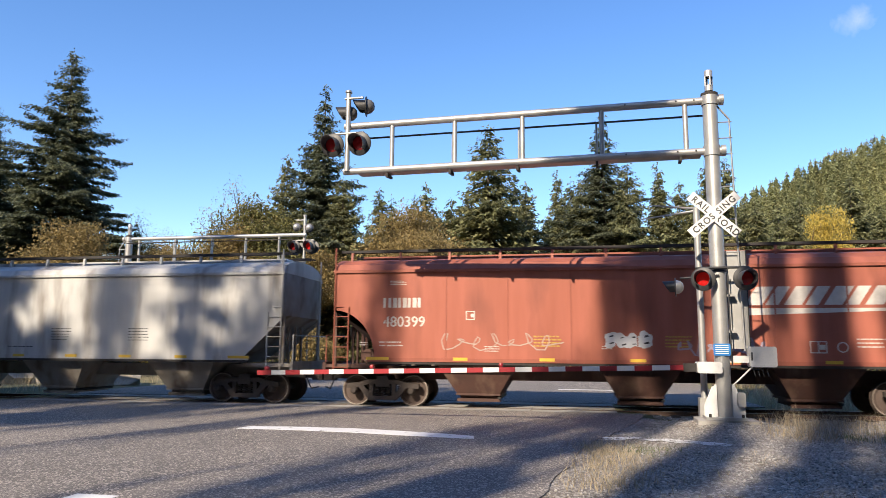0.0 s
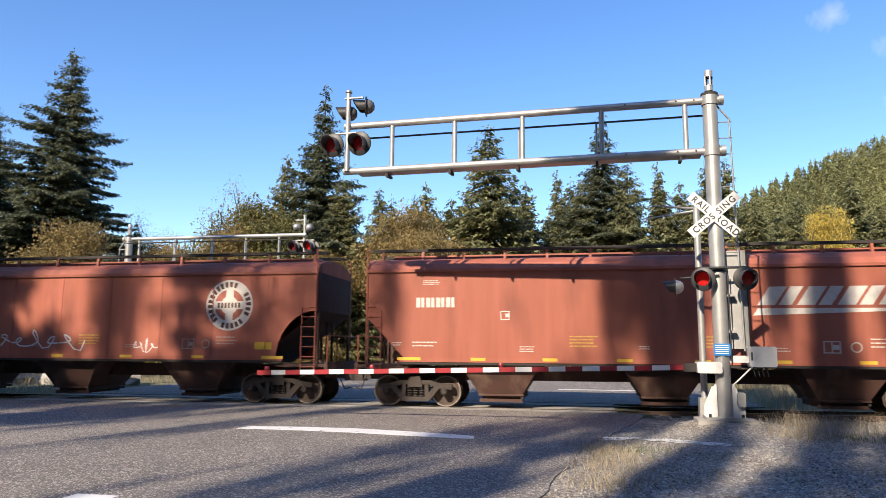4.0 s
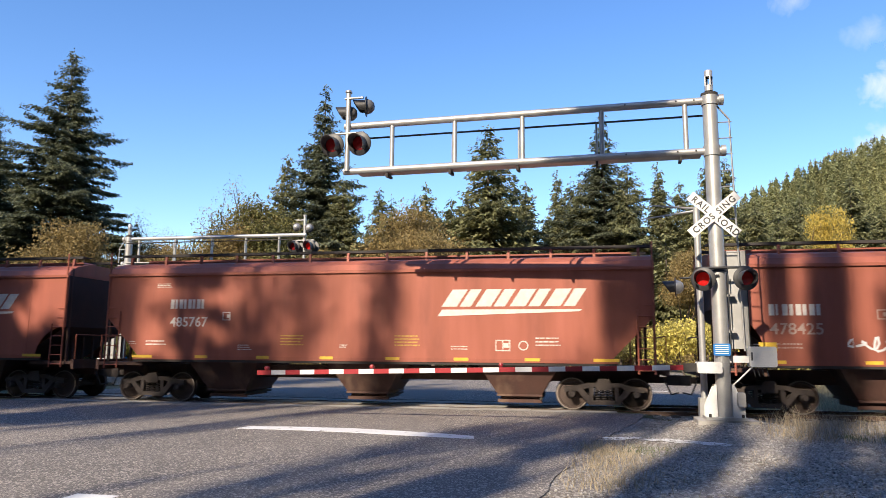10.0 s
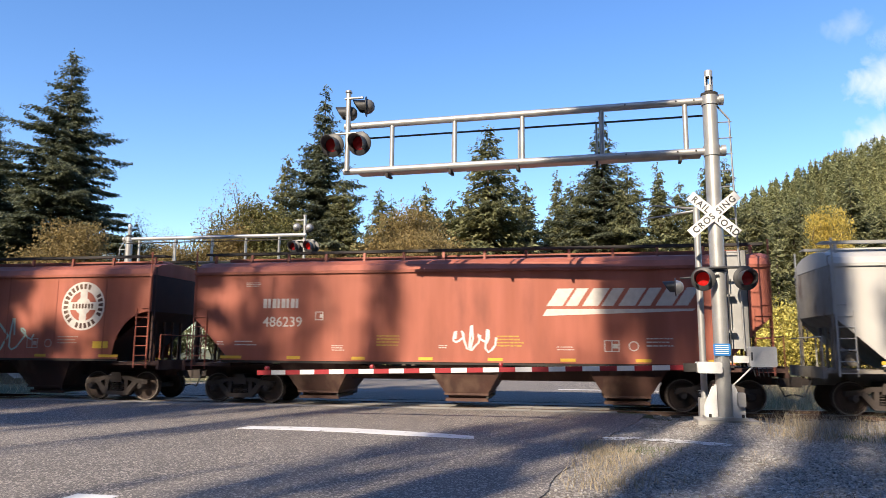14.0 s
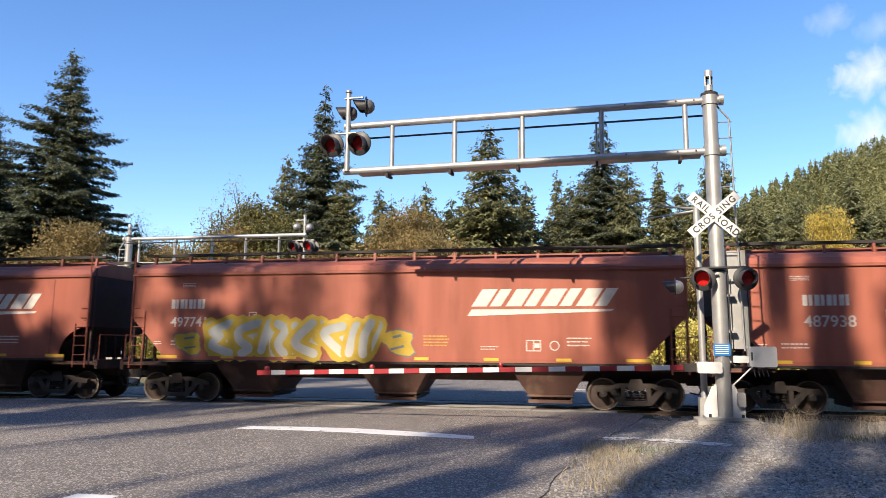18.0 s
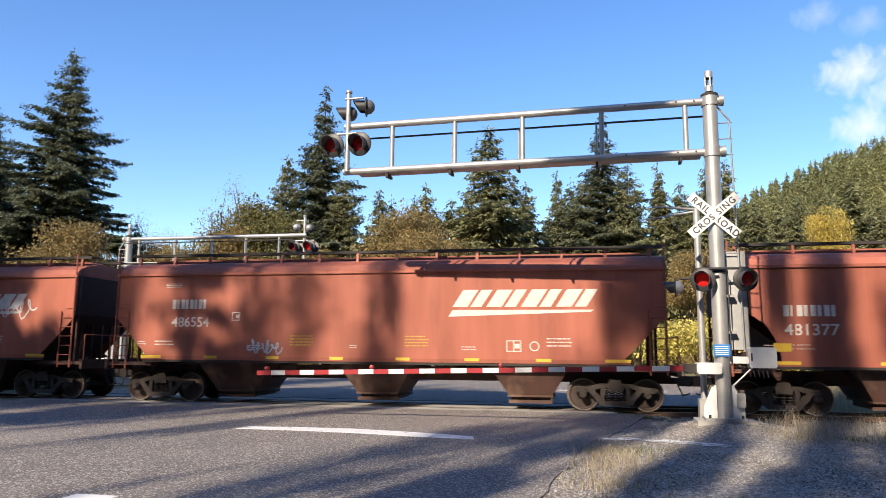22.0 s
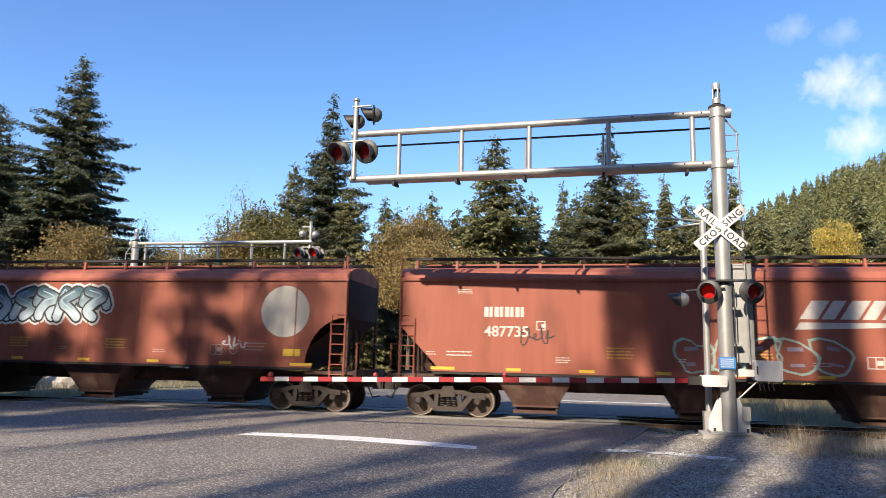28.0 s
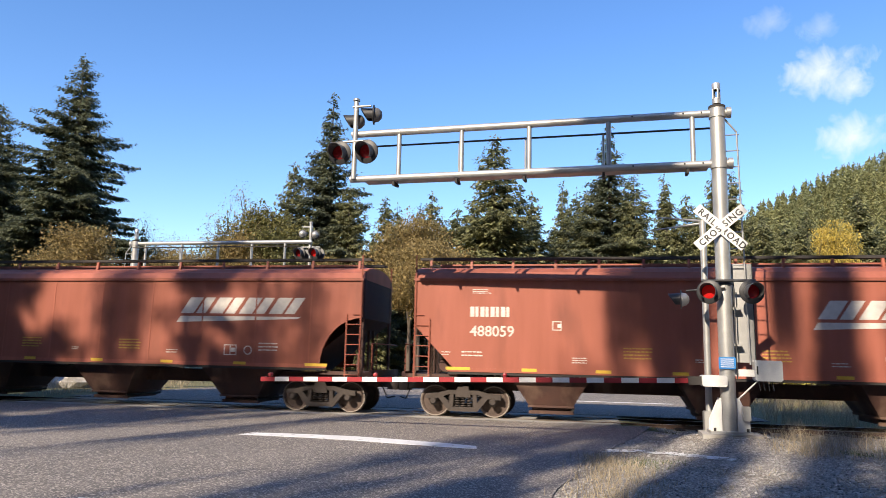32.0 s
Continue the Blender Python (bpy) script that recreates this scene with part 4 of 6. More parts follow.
def painting(car, x, z, w, h, n, fill, edge, seed, inner=None, line=0.05, label="sprayed bubble shape", form=blob):
    """Sprayed shapes side by side, each with a rim, a filling and inner marks."""
    r = random.Random(seed)
    step = w / n
    for k in range(n):
        rim, mark = Shape(), Shape()
        cx, cz = x + (k + 0.5) * step, z + h / 2 + r.uniform(-0.06, 0.06) * h
        deep = FACE - 0.0025 * k
        state = r.getstate()
        outer = form(cx, cz, step * 1.25 + line, h + line, r)
        r.setstate(state)
        inside = form(cx, cz, step * 1.25 - line, h - line, r)
        m = len(outer)
        if fill == "open":
            rim.add([(a, FACE, b) for a, b in outer + inside], [(i, (i + 1) % m, (i + 1) % m + m, i + m) for i in range(m)])
        else:
            rim.prism(outer, "y", deep - 0.001, FACE + 0.003)
        g = part("sprayed_shape", rim, edge, car, label)
        if fill and fill != "open":
            part("filling", Shape().prism(inside, "y", deep - 0.0022, deep), fill, g)
        tilt = r.uniform(-0.2, 0.3)
        for j in range(2):
            u, v = cx + r.uniform(-0.12, 0.12) * step, cz + (j - 0.5) * h * 0.42
            ww, hh = step * r.uniform(0.14, 0.24), h * r.uniform(0.03, 0.06)
            mark.prism([(u - ww, v - hh - tilt * ww), (u + ww, v - hh + tilt * ww), (u + ww * 0.8, v + hh + tilt * ww), (u - ww * 1.1, v + hh - tilt * ww)], "y", deep - 0.0036, deep - 0.0024)
            part("inner_mark", mark, inner or edge, g)
            mark = Shape()


def fade(name, low, high, z0, z1):
    """Spray paint that blends from one colour to another up the car's side, with cloudy edges."""
    m = material(name, low, 0.55, 0, tuple(v * 0.8 for v in low), (2.5, 2.5, 2.5), 40, 0.7, 0.0)
    n, l = m.node_tree.nodes, m.node_tree.links
    co, sp, ns = n.new("ShaderNodeTexCoord"), n.new("ShaderNodeSeparateXYZ"), n.new("ShaderNodeTexNoise")
    ns.inputs["Scale"].default_value = 2.2
    l.new(co.outputs["Object"], sp.inputs[0])
    l.new(co.outputs["Object"], ns.inputs["Vector"])
    ad = n.new("ShaderNodeMath")
    ad.operation = "MULTIPLY_ADD"
    ad.inputs[1].default_value = 0.9
    l.new(ns.outputs["Fac"], ad.inputs[0])
    l.new(sp.outputs["Z"], ad.inputs[2])
    mr, mx = n.new("ShaderNodeMapRange"), n.new("ShaderNodeMix")
    mr.inputs["From Min"].default_value, mr.inputs["From Max"].default_value = z0 + 0.45, z1 + 0.45
    l.new(ad.outputs[0], mr.inputs["Value"])
    mx.data_type = "RGBA"
    mx.inputs[7].default_value = (*high, 1)
    p = n["Principled BSDF"]
    l.new(p.inputs["Base Color"].links[0].from_socket, mx.inputs[6])
    l.new(mr.outputs["Result"], mx.inputs[0])
    l.new(mx.outputs[2], p.inputs["Base Color"])
    return m


def mist(car, x, z, w, h, colour, name):
    """A cloud of spray paint that thins out into the bare side."""
    m = bpy.data.materials.new(name)
    m.use_nodes = True
    n, l = m.node_tree.nodes, m.node_tree.links
    p = n["Principled BSDF"]
    p.inputs["Base Color"].default_value, p.inputs["Roughness"].default_value = (*colour, 1), 0.55
    co, mp, ln, ns = n.new("ShaderNodeTexCoord"), n.new("ShaderNodeMapping"), n.new("ShaderNodeVectorMath"), n.new("ShaderNodeTexNoise")
    mp.vector_type = "TEXTURE"
    mp.inputs["Location"].default_value = (x + w / 2, FACE, z + h / 2)
    mp.inputs["Scale"].default_value = (w / 2, 1.0, h / 2)
    ln.operation = "LENGTH"
    ns.inputs["Scale"].default_value, ns.inputs["Detail"].default_value = 2.6, 6
    l.new(co.outputs["Object"], mp.inputs["Vector"])
    l.new(mp.outputs["Vector"], ln.inputs[0])
    l.new(co.outputs["Object"], ns.inputs["Vector"])
    ad, mr = n.new("ShaderNodeMath"), n.new("ShaderNodeMapRange")
    ad.operation = "MULTIPLY_ADD"
    ad.inputs[1].default_value = -0.8
    l.new(ln.outputs["Value"], ad.inputs[0])
    l.new(ns.outputs["Fac"], ad.inputs[2])
    mr.inputs["From Min"].default_value, mr.inputs["From Max"].default_value = -0.3, 0.1
    l.new(ad.outputs[0], mr.inputs["Value"])
    l.new(mr.outputs["Result"], p.inputs["Alpha"])
    s = Shape().add([(x, FACE - 0.001, z), (x + w, FACE - 0.001, z), (x + w, FACE - 0.001, z + h), (x, FACE - 0.001, z + h)], [(0, 1, 2, 3)])
    part("spray_mist", s, m, car, "soft cloud of spray paint")


def ribbon(s, pts, thick, y):
    """A stroke of even thickness with round joints, laid in the side's plane."""
    for i, ((ax, az), (bx, bz)) in enumerate(zip(pts, pts[1:])):
        d = math.hypot(bx - ax, bz - az) or 1.0
        nx, nz = -(bz - az) / d * thick / 2, (bx - ax) / d * thick / 2
        yy = y - 0.00002 * i
        s.add([(ax + nx, yy, az + nz), (bx + nx, yy, bz + nz), (bx - nx, yy, bz - nz), (ax - nx, yy, az - nz)], [(0, 1, 2, 3)])
    for i, (ax, az) in enumerate(pts):
        yy = y - 0.00002 * i - 0.00001
        s.add([(ax + thick / 2 * math.cos(0.785 * j), yy, az + thick / 2 * math.sin(0.785 * j)) for j in range(8)], [tuple(range(8))])


def smooth_run(pts, n=4):
    """A rounded path through points."""
    out = []
    for i in range(len(pts) - 1):
        p0, p1, p2, p3 = pts[max(i - 1, 0)], pts[i], pts[i + 1], pts[min(i + 2, len(pts) - 1)]
        for k in range(n):
            t = k / n
            out.append(tuple(0.5 * (2 * b + (c - a) * t + (2 * a - 5 * b + 4 * c - d) * t * t + (3 * b - a - 3 * c + d) * t ** 3) for a, b, c, d in zip(p0, p1, p2, p3)))
    return out + [pts[-1]]


def tangle(car, x, z, w, h, n, fill, edge, seed, thick=0.26, line=0.09, shine=None, rounded=True, runs=2, halo=None, label="tangled sprayed shape", lift=0.0):
    """Sprayed interlocking strokes: an outline, a filling and thin highlights for each."""
    r = random.Random(seed)
    step = w / n
    for k in range(n):
        out, body, thin, glow = Shape(), Shape(), Shape(), Shape()
        x0 = x + k * step
        y = FACE - lift - 0.0025 - (0.0022 * runs + 0.0006) * k
        for q in range(runs):
            m = r.choice((3, 4, 4, 5))
            side = r.random() < 0.5
            pts = []
            for i in range(m):
                v = (i % 2 if side else 1 - i % 2) if r.random() < 0.75 else 0.5
                pts.append((x0 + step * (0.02 + 0.96 * (i + r.uniform(-0.3, 0.3)) / (m - 1)), z + h * min(max(v * 0.84 + 0.08 + r.uniform(-0.1, 0.1), 0.05), 0.95)))
            if q == 1:
                pts = [(x0 + step * (0.5 + 0.75 * (b - z - h / 2) / h * r.choice((-1, 1))), z + h * (a - x0) / step) for a, b in pts]
                pts = [(min(max(a, x0), x0 + step), min(max(b, z + 0.06 * h), z + 0.94 * h)) for a, b in pts]
            run = smooth_run(pts) if rounded else pts
            if halo:
                ribbon(glow, run, thick + 2 * line + 0.14, FACE - lift - 0.0005 * (q % 2) - 0.0003 * (k % 3))
            ribbon(out, run, thick + 2 * line, y - 0.0022 * q)
            ribbon(body, run, thick, y - 0.0009 - 0.0022 * q)
            if shine:
                ribbon(thin, [(a - thick * 0.2, b + thick * 0.2) for a, b in run[1:-1]], 0.03, y - 0.0015 - 0.0022 * q)
        g = tagged(part("sprayed_shape", out, edge, car, label), kind="stuff")
        if halo:
            tagged(part("sprayed_halo", glow, halo, g), kind="stuff")
        tagged(part("filling", body, fill, g), kind="stuff")
        if shine:
            tagged(part("highlight", thin, shine, g), kind="stuff")


def scrawl(car, x, z, w, h, mat, seed, n=6, thick=0.05, label="thin sprayed scrawl", lift=0.0):
    """A sprayed line that loops and turns."""
    r = random.Random(seed)
    s = Shape()
    pts = []
    m = n * 8
    for i in range(m + 1):
        u = i / m
        a = u * n * 2 * math.pi
        k = 0.6 + 0.4 * math.sin(a * 0.37 + seed)
        pts.append((x + w * u + 0.34 * w / n * math.cos(a) * (1.2 + r.uniform(-0.3, 0.3)), z + h / 2 + h / 2 * k * math.sin(a + 0.8 * math.sin(a * 0.5)) + r.uniform(-0.03, 0.03) * h))
    for i, (px, pz) in enumerate(pts):
        qx, qz = pts[min(i + 1, m)]
        ox, oz = pts[max(i - 1, 0)]
        d = math.hypot(qx - ox, qz - oz) or 1
        nx, nz = -(qz - oz) / d * thick / 2, (qx - ox) / d * thick / 2
        y = FACE - lift - 0.00004 * i
        s.v += [(px + nx, y, pz + nz), (px - nx, y, pz - nz)]
    s.f = [(2 * i, 2 * i + 2, 2 * i + 3, 2 * i + 1) for i in range(m)]
    part("scrawl", s, mat, car, label)


def number(car, text, x, z, size, mat, bold=0.004, wide=1.0):
    part("car_number", lettering(text, size, mat, bold, wide), None, car, "stencilled car number").matrix_basis = pose(x, FACE, z)


def placard(car, x, z, w, h, mat, cells=2):
    s = Shape()
    t = 0.025
    s.box(x, x + w, FACE, FACE + 0.004, z, z + t).box(x, x + w, FACE, FACE + 0.004, z + h - t, z + h)
    for k in range(cells + 1):
        xx = x + (w - t) * k / cells
        s.box(xx, xx + t, FACE - 0.001, FACE + 0.004, z, z + h)
    s.box(x + w * 0.56, x + w * 0.9, FACE - 0.001, FACE + 0.004, z + h * 0.3, z + h * 0.7)
    part("stencil_box", s, mat, car)


def common_marks(car, L, mat, warn, seed):
    """Small print that every car carries."""
    bars(car, "small_print", 1.45, 1.92, 0.75, 2, mat, 0.1, 0.05, 5, seed)
    bars(car, "small_print", 0.85, 1.9, 0.3, 2, mat, 0.07, 0.03, 1, seed)
    bars(car, "warning_print", 6.0, 2.1, 0.8, 4, warn, 0.09, 0.05, 1, seed)
    bars(car, "warning_print", 9.6, 2.1, 0.8, 4, warn, 0.09, 0.05, 1, seed + 1)
    bars(car, "small_print", 4.6, 1.8, 0.45, 3, mat, 0.065, 0.03, 1, seed + 2)
    bars(car, "small_print", 7.9, 1.82, 0.28, 2, mat, 0.06, 0.03, 1, seed + 3)
    bars(car, "small_print", 11.3, 1.8, 0.5, 2, mat, 0.075, 0.03, 1, seed + 4)
    bars(car, "small_print", L - 3.3, 2.05, 0.75, 3, mat, 0.1, 0.04, 4, seed + 5)
    placard(car, L - 4.45, 1.66, 0.42, 0.32, mat)
    placard(car, 4.05, 2.55, 0.26, 0.26, mat, 1)
    s = Shape()
    disc(s, L - 3.65, 1.82, 0.11, 0.14, 16, FACE)
    part("stencil_ring", s, mat, car)


# how far the number stands from its usual place, in metres
NUMBER_AT = {"486420": 0.88, "486554": 0.45, "486239": 0.8, "487938": 0.5, "487735": 1.0, "485767": 0.7, "485693": 1.0, "488059": 0.13, "497741": -0.15, "496674": 0.4}


def red_wedge(car, L, text, seed, tag="wedge"):
    x0 = 1.55 + NUMBER_AT.get(text, 0.0)
    blocks(car, x0, 2.92, 1.2, 0.29, white_stencil)
    number(car, text, x0, 2.36, 0.43, white_stencil, 0.004, 1.0)
    bars(car, "small_print", 1.75, 3.72, 0.55, 3, white_stencil, 0.05, 0.025, 1, seed)
    if tag == "wedge":
        wedge_logo(car, L - 6.15, 2.66, 4.4, 0.78, white_stencil)
    common_marks(car, L, white_stencil, yellow_stencil, seed)


RING_AT = {"476254": 3.2, "473665": 2.6, "481377": 4.2, "476861": 2.9, "474164": 2.0, "474109": 2.05, "475117": 2.2, "479009": 2.0, "473213": 2.45}


def red_round(car, L, text, seed, plain=False):
    x0 = 1.3
    blocks(car, x0 + 0.1, 2.66, 1.35, 0.3, white_stencil)
    number(car, text, x0 + 0.1, 2.16, 0.43, faded_stencil if seed % 2 else white_stencil, 0.004, 1.05)
    round_logo(car, L - RING_AT.get(text, 2.3), 3.02, 0.79, cream_paint if plain else white_stencil, red_under, plain)
    part("placard", Shape().box(1.1, 1.55, FACE - 0.002, FACE + 0.004, 1.72, 1.94), yellow_tape, car, "yellow placard")
    part("placard", Shape().box(L - 2.0, L - 1.45, FACE - 0.002, FACE + 0.004, 1.66, 1.88), yellow_tape, car, "yellow placard")
    common_marks(car, L, faded_stencil, yellow_stencil, seed)


def grey_marks(car, L, owner, text, seed):
    number(car, owner, 1.9, 2.92, 0.4, black_stencil, 0.004, 1.1)
    number(car, text, 1.88, 2.5, 0.4, black_stencil, 0.006, 1.12)
    bars(car, "small_print", 1.9, 2.28, 1.1, 3, black_stencil, 0.14, 0.06, 6, seed)
    bars(car, "small_print", 8.4, 2.3, 0.75, 5, black_stencil, 0.09, 0.025, 1, seed)
    bars(car, "small_print", 11.2, 2.3, 0.75, 5, black_stencil, 0.09, 0.025, 1, seed + 1)
    bars(car, "small_print", 6.8, 1.72, 1.1, 1, black_stencil, 0.09, 0.035, 1, seed)


def lessor_marks(car, L, text, seed):
    number(car, "WRWK", 2.3, 2.9, 0.36, black_stencil, 0.010, 1.0)
    number(car, text, 2.3, 2.46, 0.36, black_stencil, 0.010, 1.22)
    bars(car, "small_print", 2.3, 2.25, 0.95, 3, black_stencil, 0.15, 0.06, 6, seed)
    bars(car, "small_print", 7.1, 1.86, 1.3, 1, black_stencil, 0.09, 0.05, 8, seed)
    for k in range(4):
        a = L - 2.35 + k * 0.44
        s = Shape().box(a, a + 0.38, FACE, FACE + 0.003, 3.28, 3.42).box(a, a + 0.38, FACE, FACE + 0.003, 3.45, 3.58).box(a, a + 0.38, FACE, FACE + 0.003, 3.61, 3.75)
        s.box(a + 0.1, a + 0.28, FACE - 0.001, FACE + 0.003, 3.4, 3.63)
        part("lessor_mark", s, logo_blue, car, "blue-grey plain block of the lessor's mark")


# kinds of car: one of each is built, the rest are copies of it
R_DIAG = ("rust-red covered hopper car with angled end cut-outs and white emblem", 17.05)
R_ROUND = ("rust-red covered hopper car with rounded cut-outs and round emblem", 17.73)
R_GLOSS = ("glossy maroon covered hopper car with rounded cut-outs and white emblem", 16.5)
G_AOK = ("pale grey covered hopper car with angled end cut-outs", 16.45)
G_WRWK = ("pale cream-grey covered hopper car with rounded cut-outs", 17.0)
G_CEFX = ("cream covered hopper car with vertical yellow strips", 17.65)
KINDS = {}


def car_of(kind):
    """A new car of a kind: the first is built, later ones are copies."""
    if kind not in KINDS:
        make = {
            "diag": lambda: hopper_car(R_DIAG[1], "diagonal", red_paint, red_under, R_DIAG[0], 1.25, 2.75, 0, 11, 8),
            "round": lambda: hopper_car(R_ROUND[1], "round", red_paint, red_under, R_ROUND[0], 1.3, 2.85, 9, 9, 7),
            "gloss": lambda: hopper_car(R_GLOSS[1], "round", maroon_paint, red_under, R_GLOSS[0], 1.05, 2.35, 7, 10, 8),
            "aok": lambda: hopper_car(G_AOK[1], "diagonal", grey_paint, grey_under, G_AOK[0], 1.3, 2.7, 0, 9, 8),
            "wrwk": lambda: hopper_car(G_WRWK[1], "round", cream_paint, grey_under, G_WRWK[0], 1.3, 2.3, 0, 7, 7),
            "cefx": lambda: hopper_car(G_CEFX[1], "round", cream_paint, grey_under, G_CEFX[0], 1.3, 2.85, 9, 9, 0),
            "silver": lambda: hopper_car(G_AOK[1], "diagonal", silver_paint, grey_under, "weathered grey covered hopper car with angled end cut-outs", 1.3, 2.7, 0, 9, 8),
        }[kind]
        KINDS[kind] = make()
    return KINDS[kind]


LENGTH = {"diag": R_DIAG[1], "round": R_ROUND[1], "gloss": R_GLOSS[1], "aok": G_AOK[1], "wrwk": G_WRWK[1], "cefx": G_CEFX[1], "silver": G_AOK[1]}
# kind, number, place of the left end at 0 s, form of the emblem
TRAIN = [
    ("silver", "", -44.0, ""), ("silver", "600768", -25.4, ""),
    ("round", "480399", -7.31, "wedge"), ("round", "474164", 11.92, ""), ("gloss", "490097", 31.24, ""), ("gloss", "496911", 49.09, ""),
    ("round", "476861", 67.03, ""), ("diag", "", 86.3, ""), ("diag", "485101", 104.9, ""), ("round", "474109", 123.46, ""),
    ("aok", "600770", 142.69, ""), ("cefx", "398805", 160.69, ""), ("diag", "485693", 179.92, ""), ("gloss", "495011", 198.49, "mid"),
    ("diag", "485767", 216.5, ""), ("round", "478425", 235.1, ""), ("round", "473665", 254.38, ""), ("round", "476254", 273.66, ""),
    ("round", "473213", 292.92, ""), ("diag", "486239", 312.15, ""), ("aok", "600781", 330.71, ""), ("silver", "", 348.7, ""),
    ("gloss", "491980", 366.6, ""), ("gloss", "496674", 384.56, ""), ("diag", "497741", 402.58, ""), ("diag", "487938", 420.51, ""),
    ("wrwk", "9429", 439.14, ""), ("diag", "489394", 457.46, ""), ("diag", "486420", 476.07, ""), ("diag", "486554", 494.62, ""),
    ("round", "481377", 513.27, ""), ("gloss", "491376", 532.57, ""), ("wrwk", "9363", 550.44, ""), ("wrwk", "9364", 568.48, ""),
    ("aok", "600801", 586.38, ""), ("diag", "", 604.8, ""), ("round", "479009", 623.44, "plain"), ("diag", "487735", 642.8, ""),
    ("gloss", "491663", 661.44, ""), ("aok", "600772", 679.17, ""), ("round", "475117", 697.16, ""), ("round", "483690", 716.52, "wedge"),
    ("diag", "488059", 735.85, ""), ("diag", "", 754.5, ""),
]
protos, CARS = {}, []
for kind in ("diag", "round", "gloss", "aok", "wrwk", "cefx", "silver"):
    protos[kind] = car_of(kind)
for kind, text, start, form in reversed(TRAIN):
    if [k[0] for k in TRAIN].count(kind) - sum(1 for c in CARS if c[3] == kind) > 1:
        car = copy_thing(protos[kind], pose(0, 0, 0))
    else:
        car = protos[kind]
    CARS.append((car, start, text, kind, form))
CARS.reverse()

white_spray = spray("white_spray", (0.72, 0.72, 0.72))
black_spray = spray("black_spray", (0.03, 0.03, 0.035))
chrome_spray = spray("silver_spray", (0.50, 0.52, 0.55), 0.35)
blue_spray = spray("steel_blue_spray", (0.20, 0.29, 0.38))
ice_spray = spray("ice_blue_spray", (0.45, 0.58, 0.68))
gold_spray = spray("gold_spray", (0.58, 0.40, 0.04))
slate_spray = spray("slate_spray", (0.16, 0.19, 0.21))
green_spray = spray("pale_green_spray", (0.42, 0.58, 0.50))
violet_spray = spray("violet_grey_spray", (0.36, 0.30, 0.38))


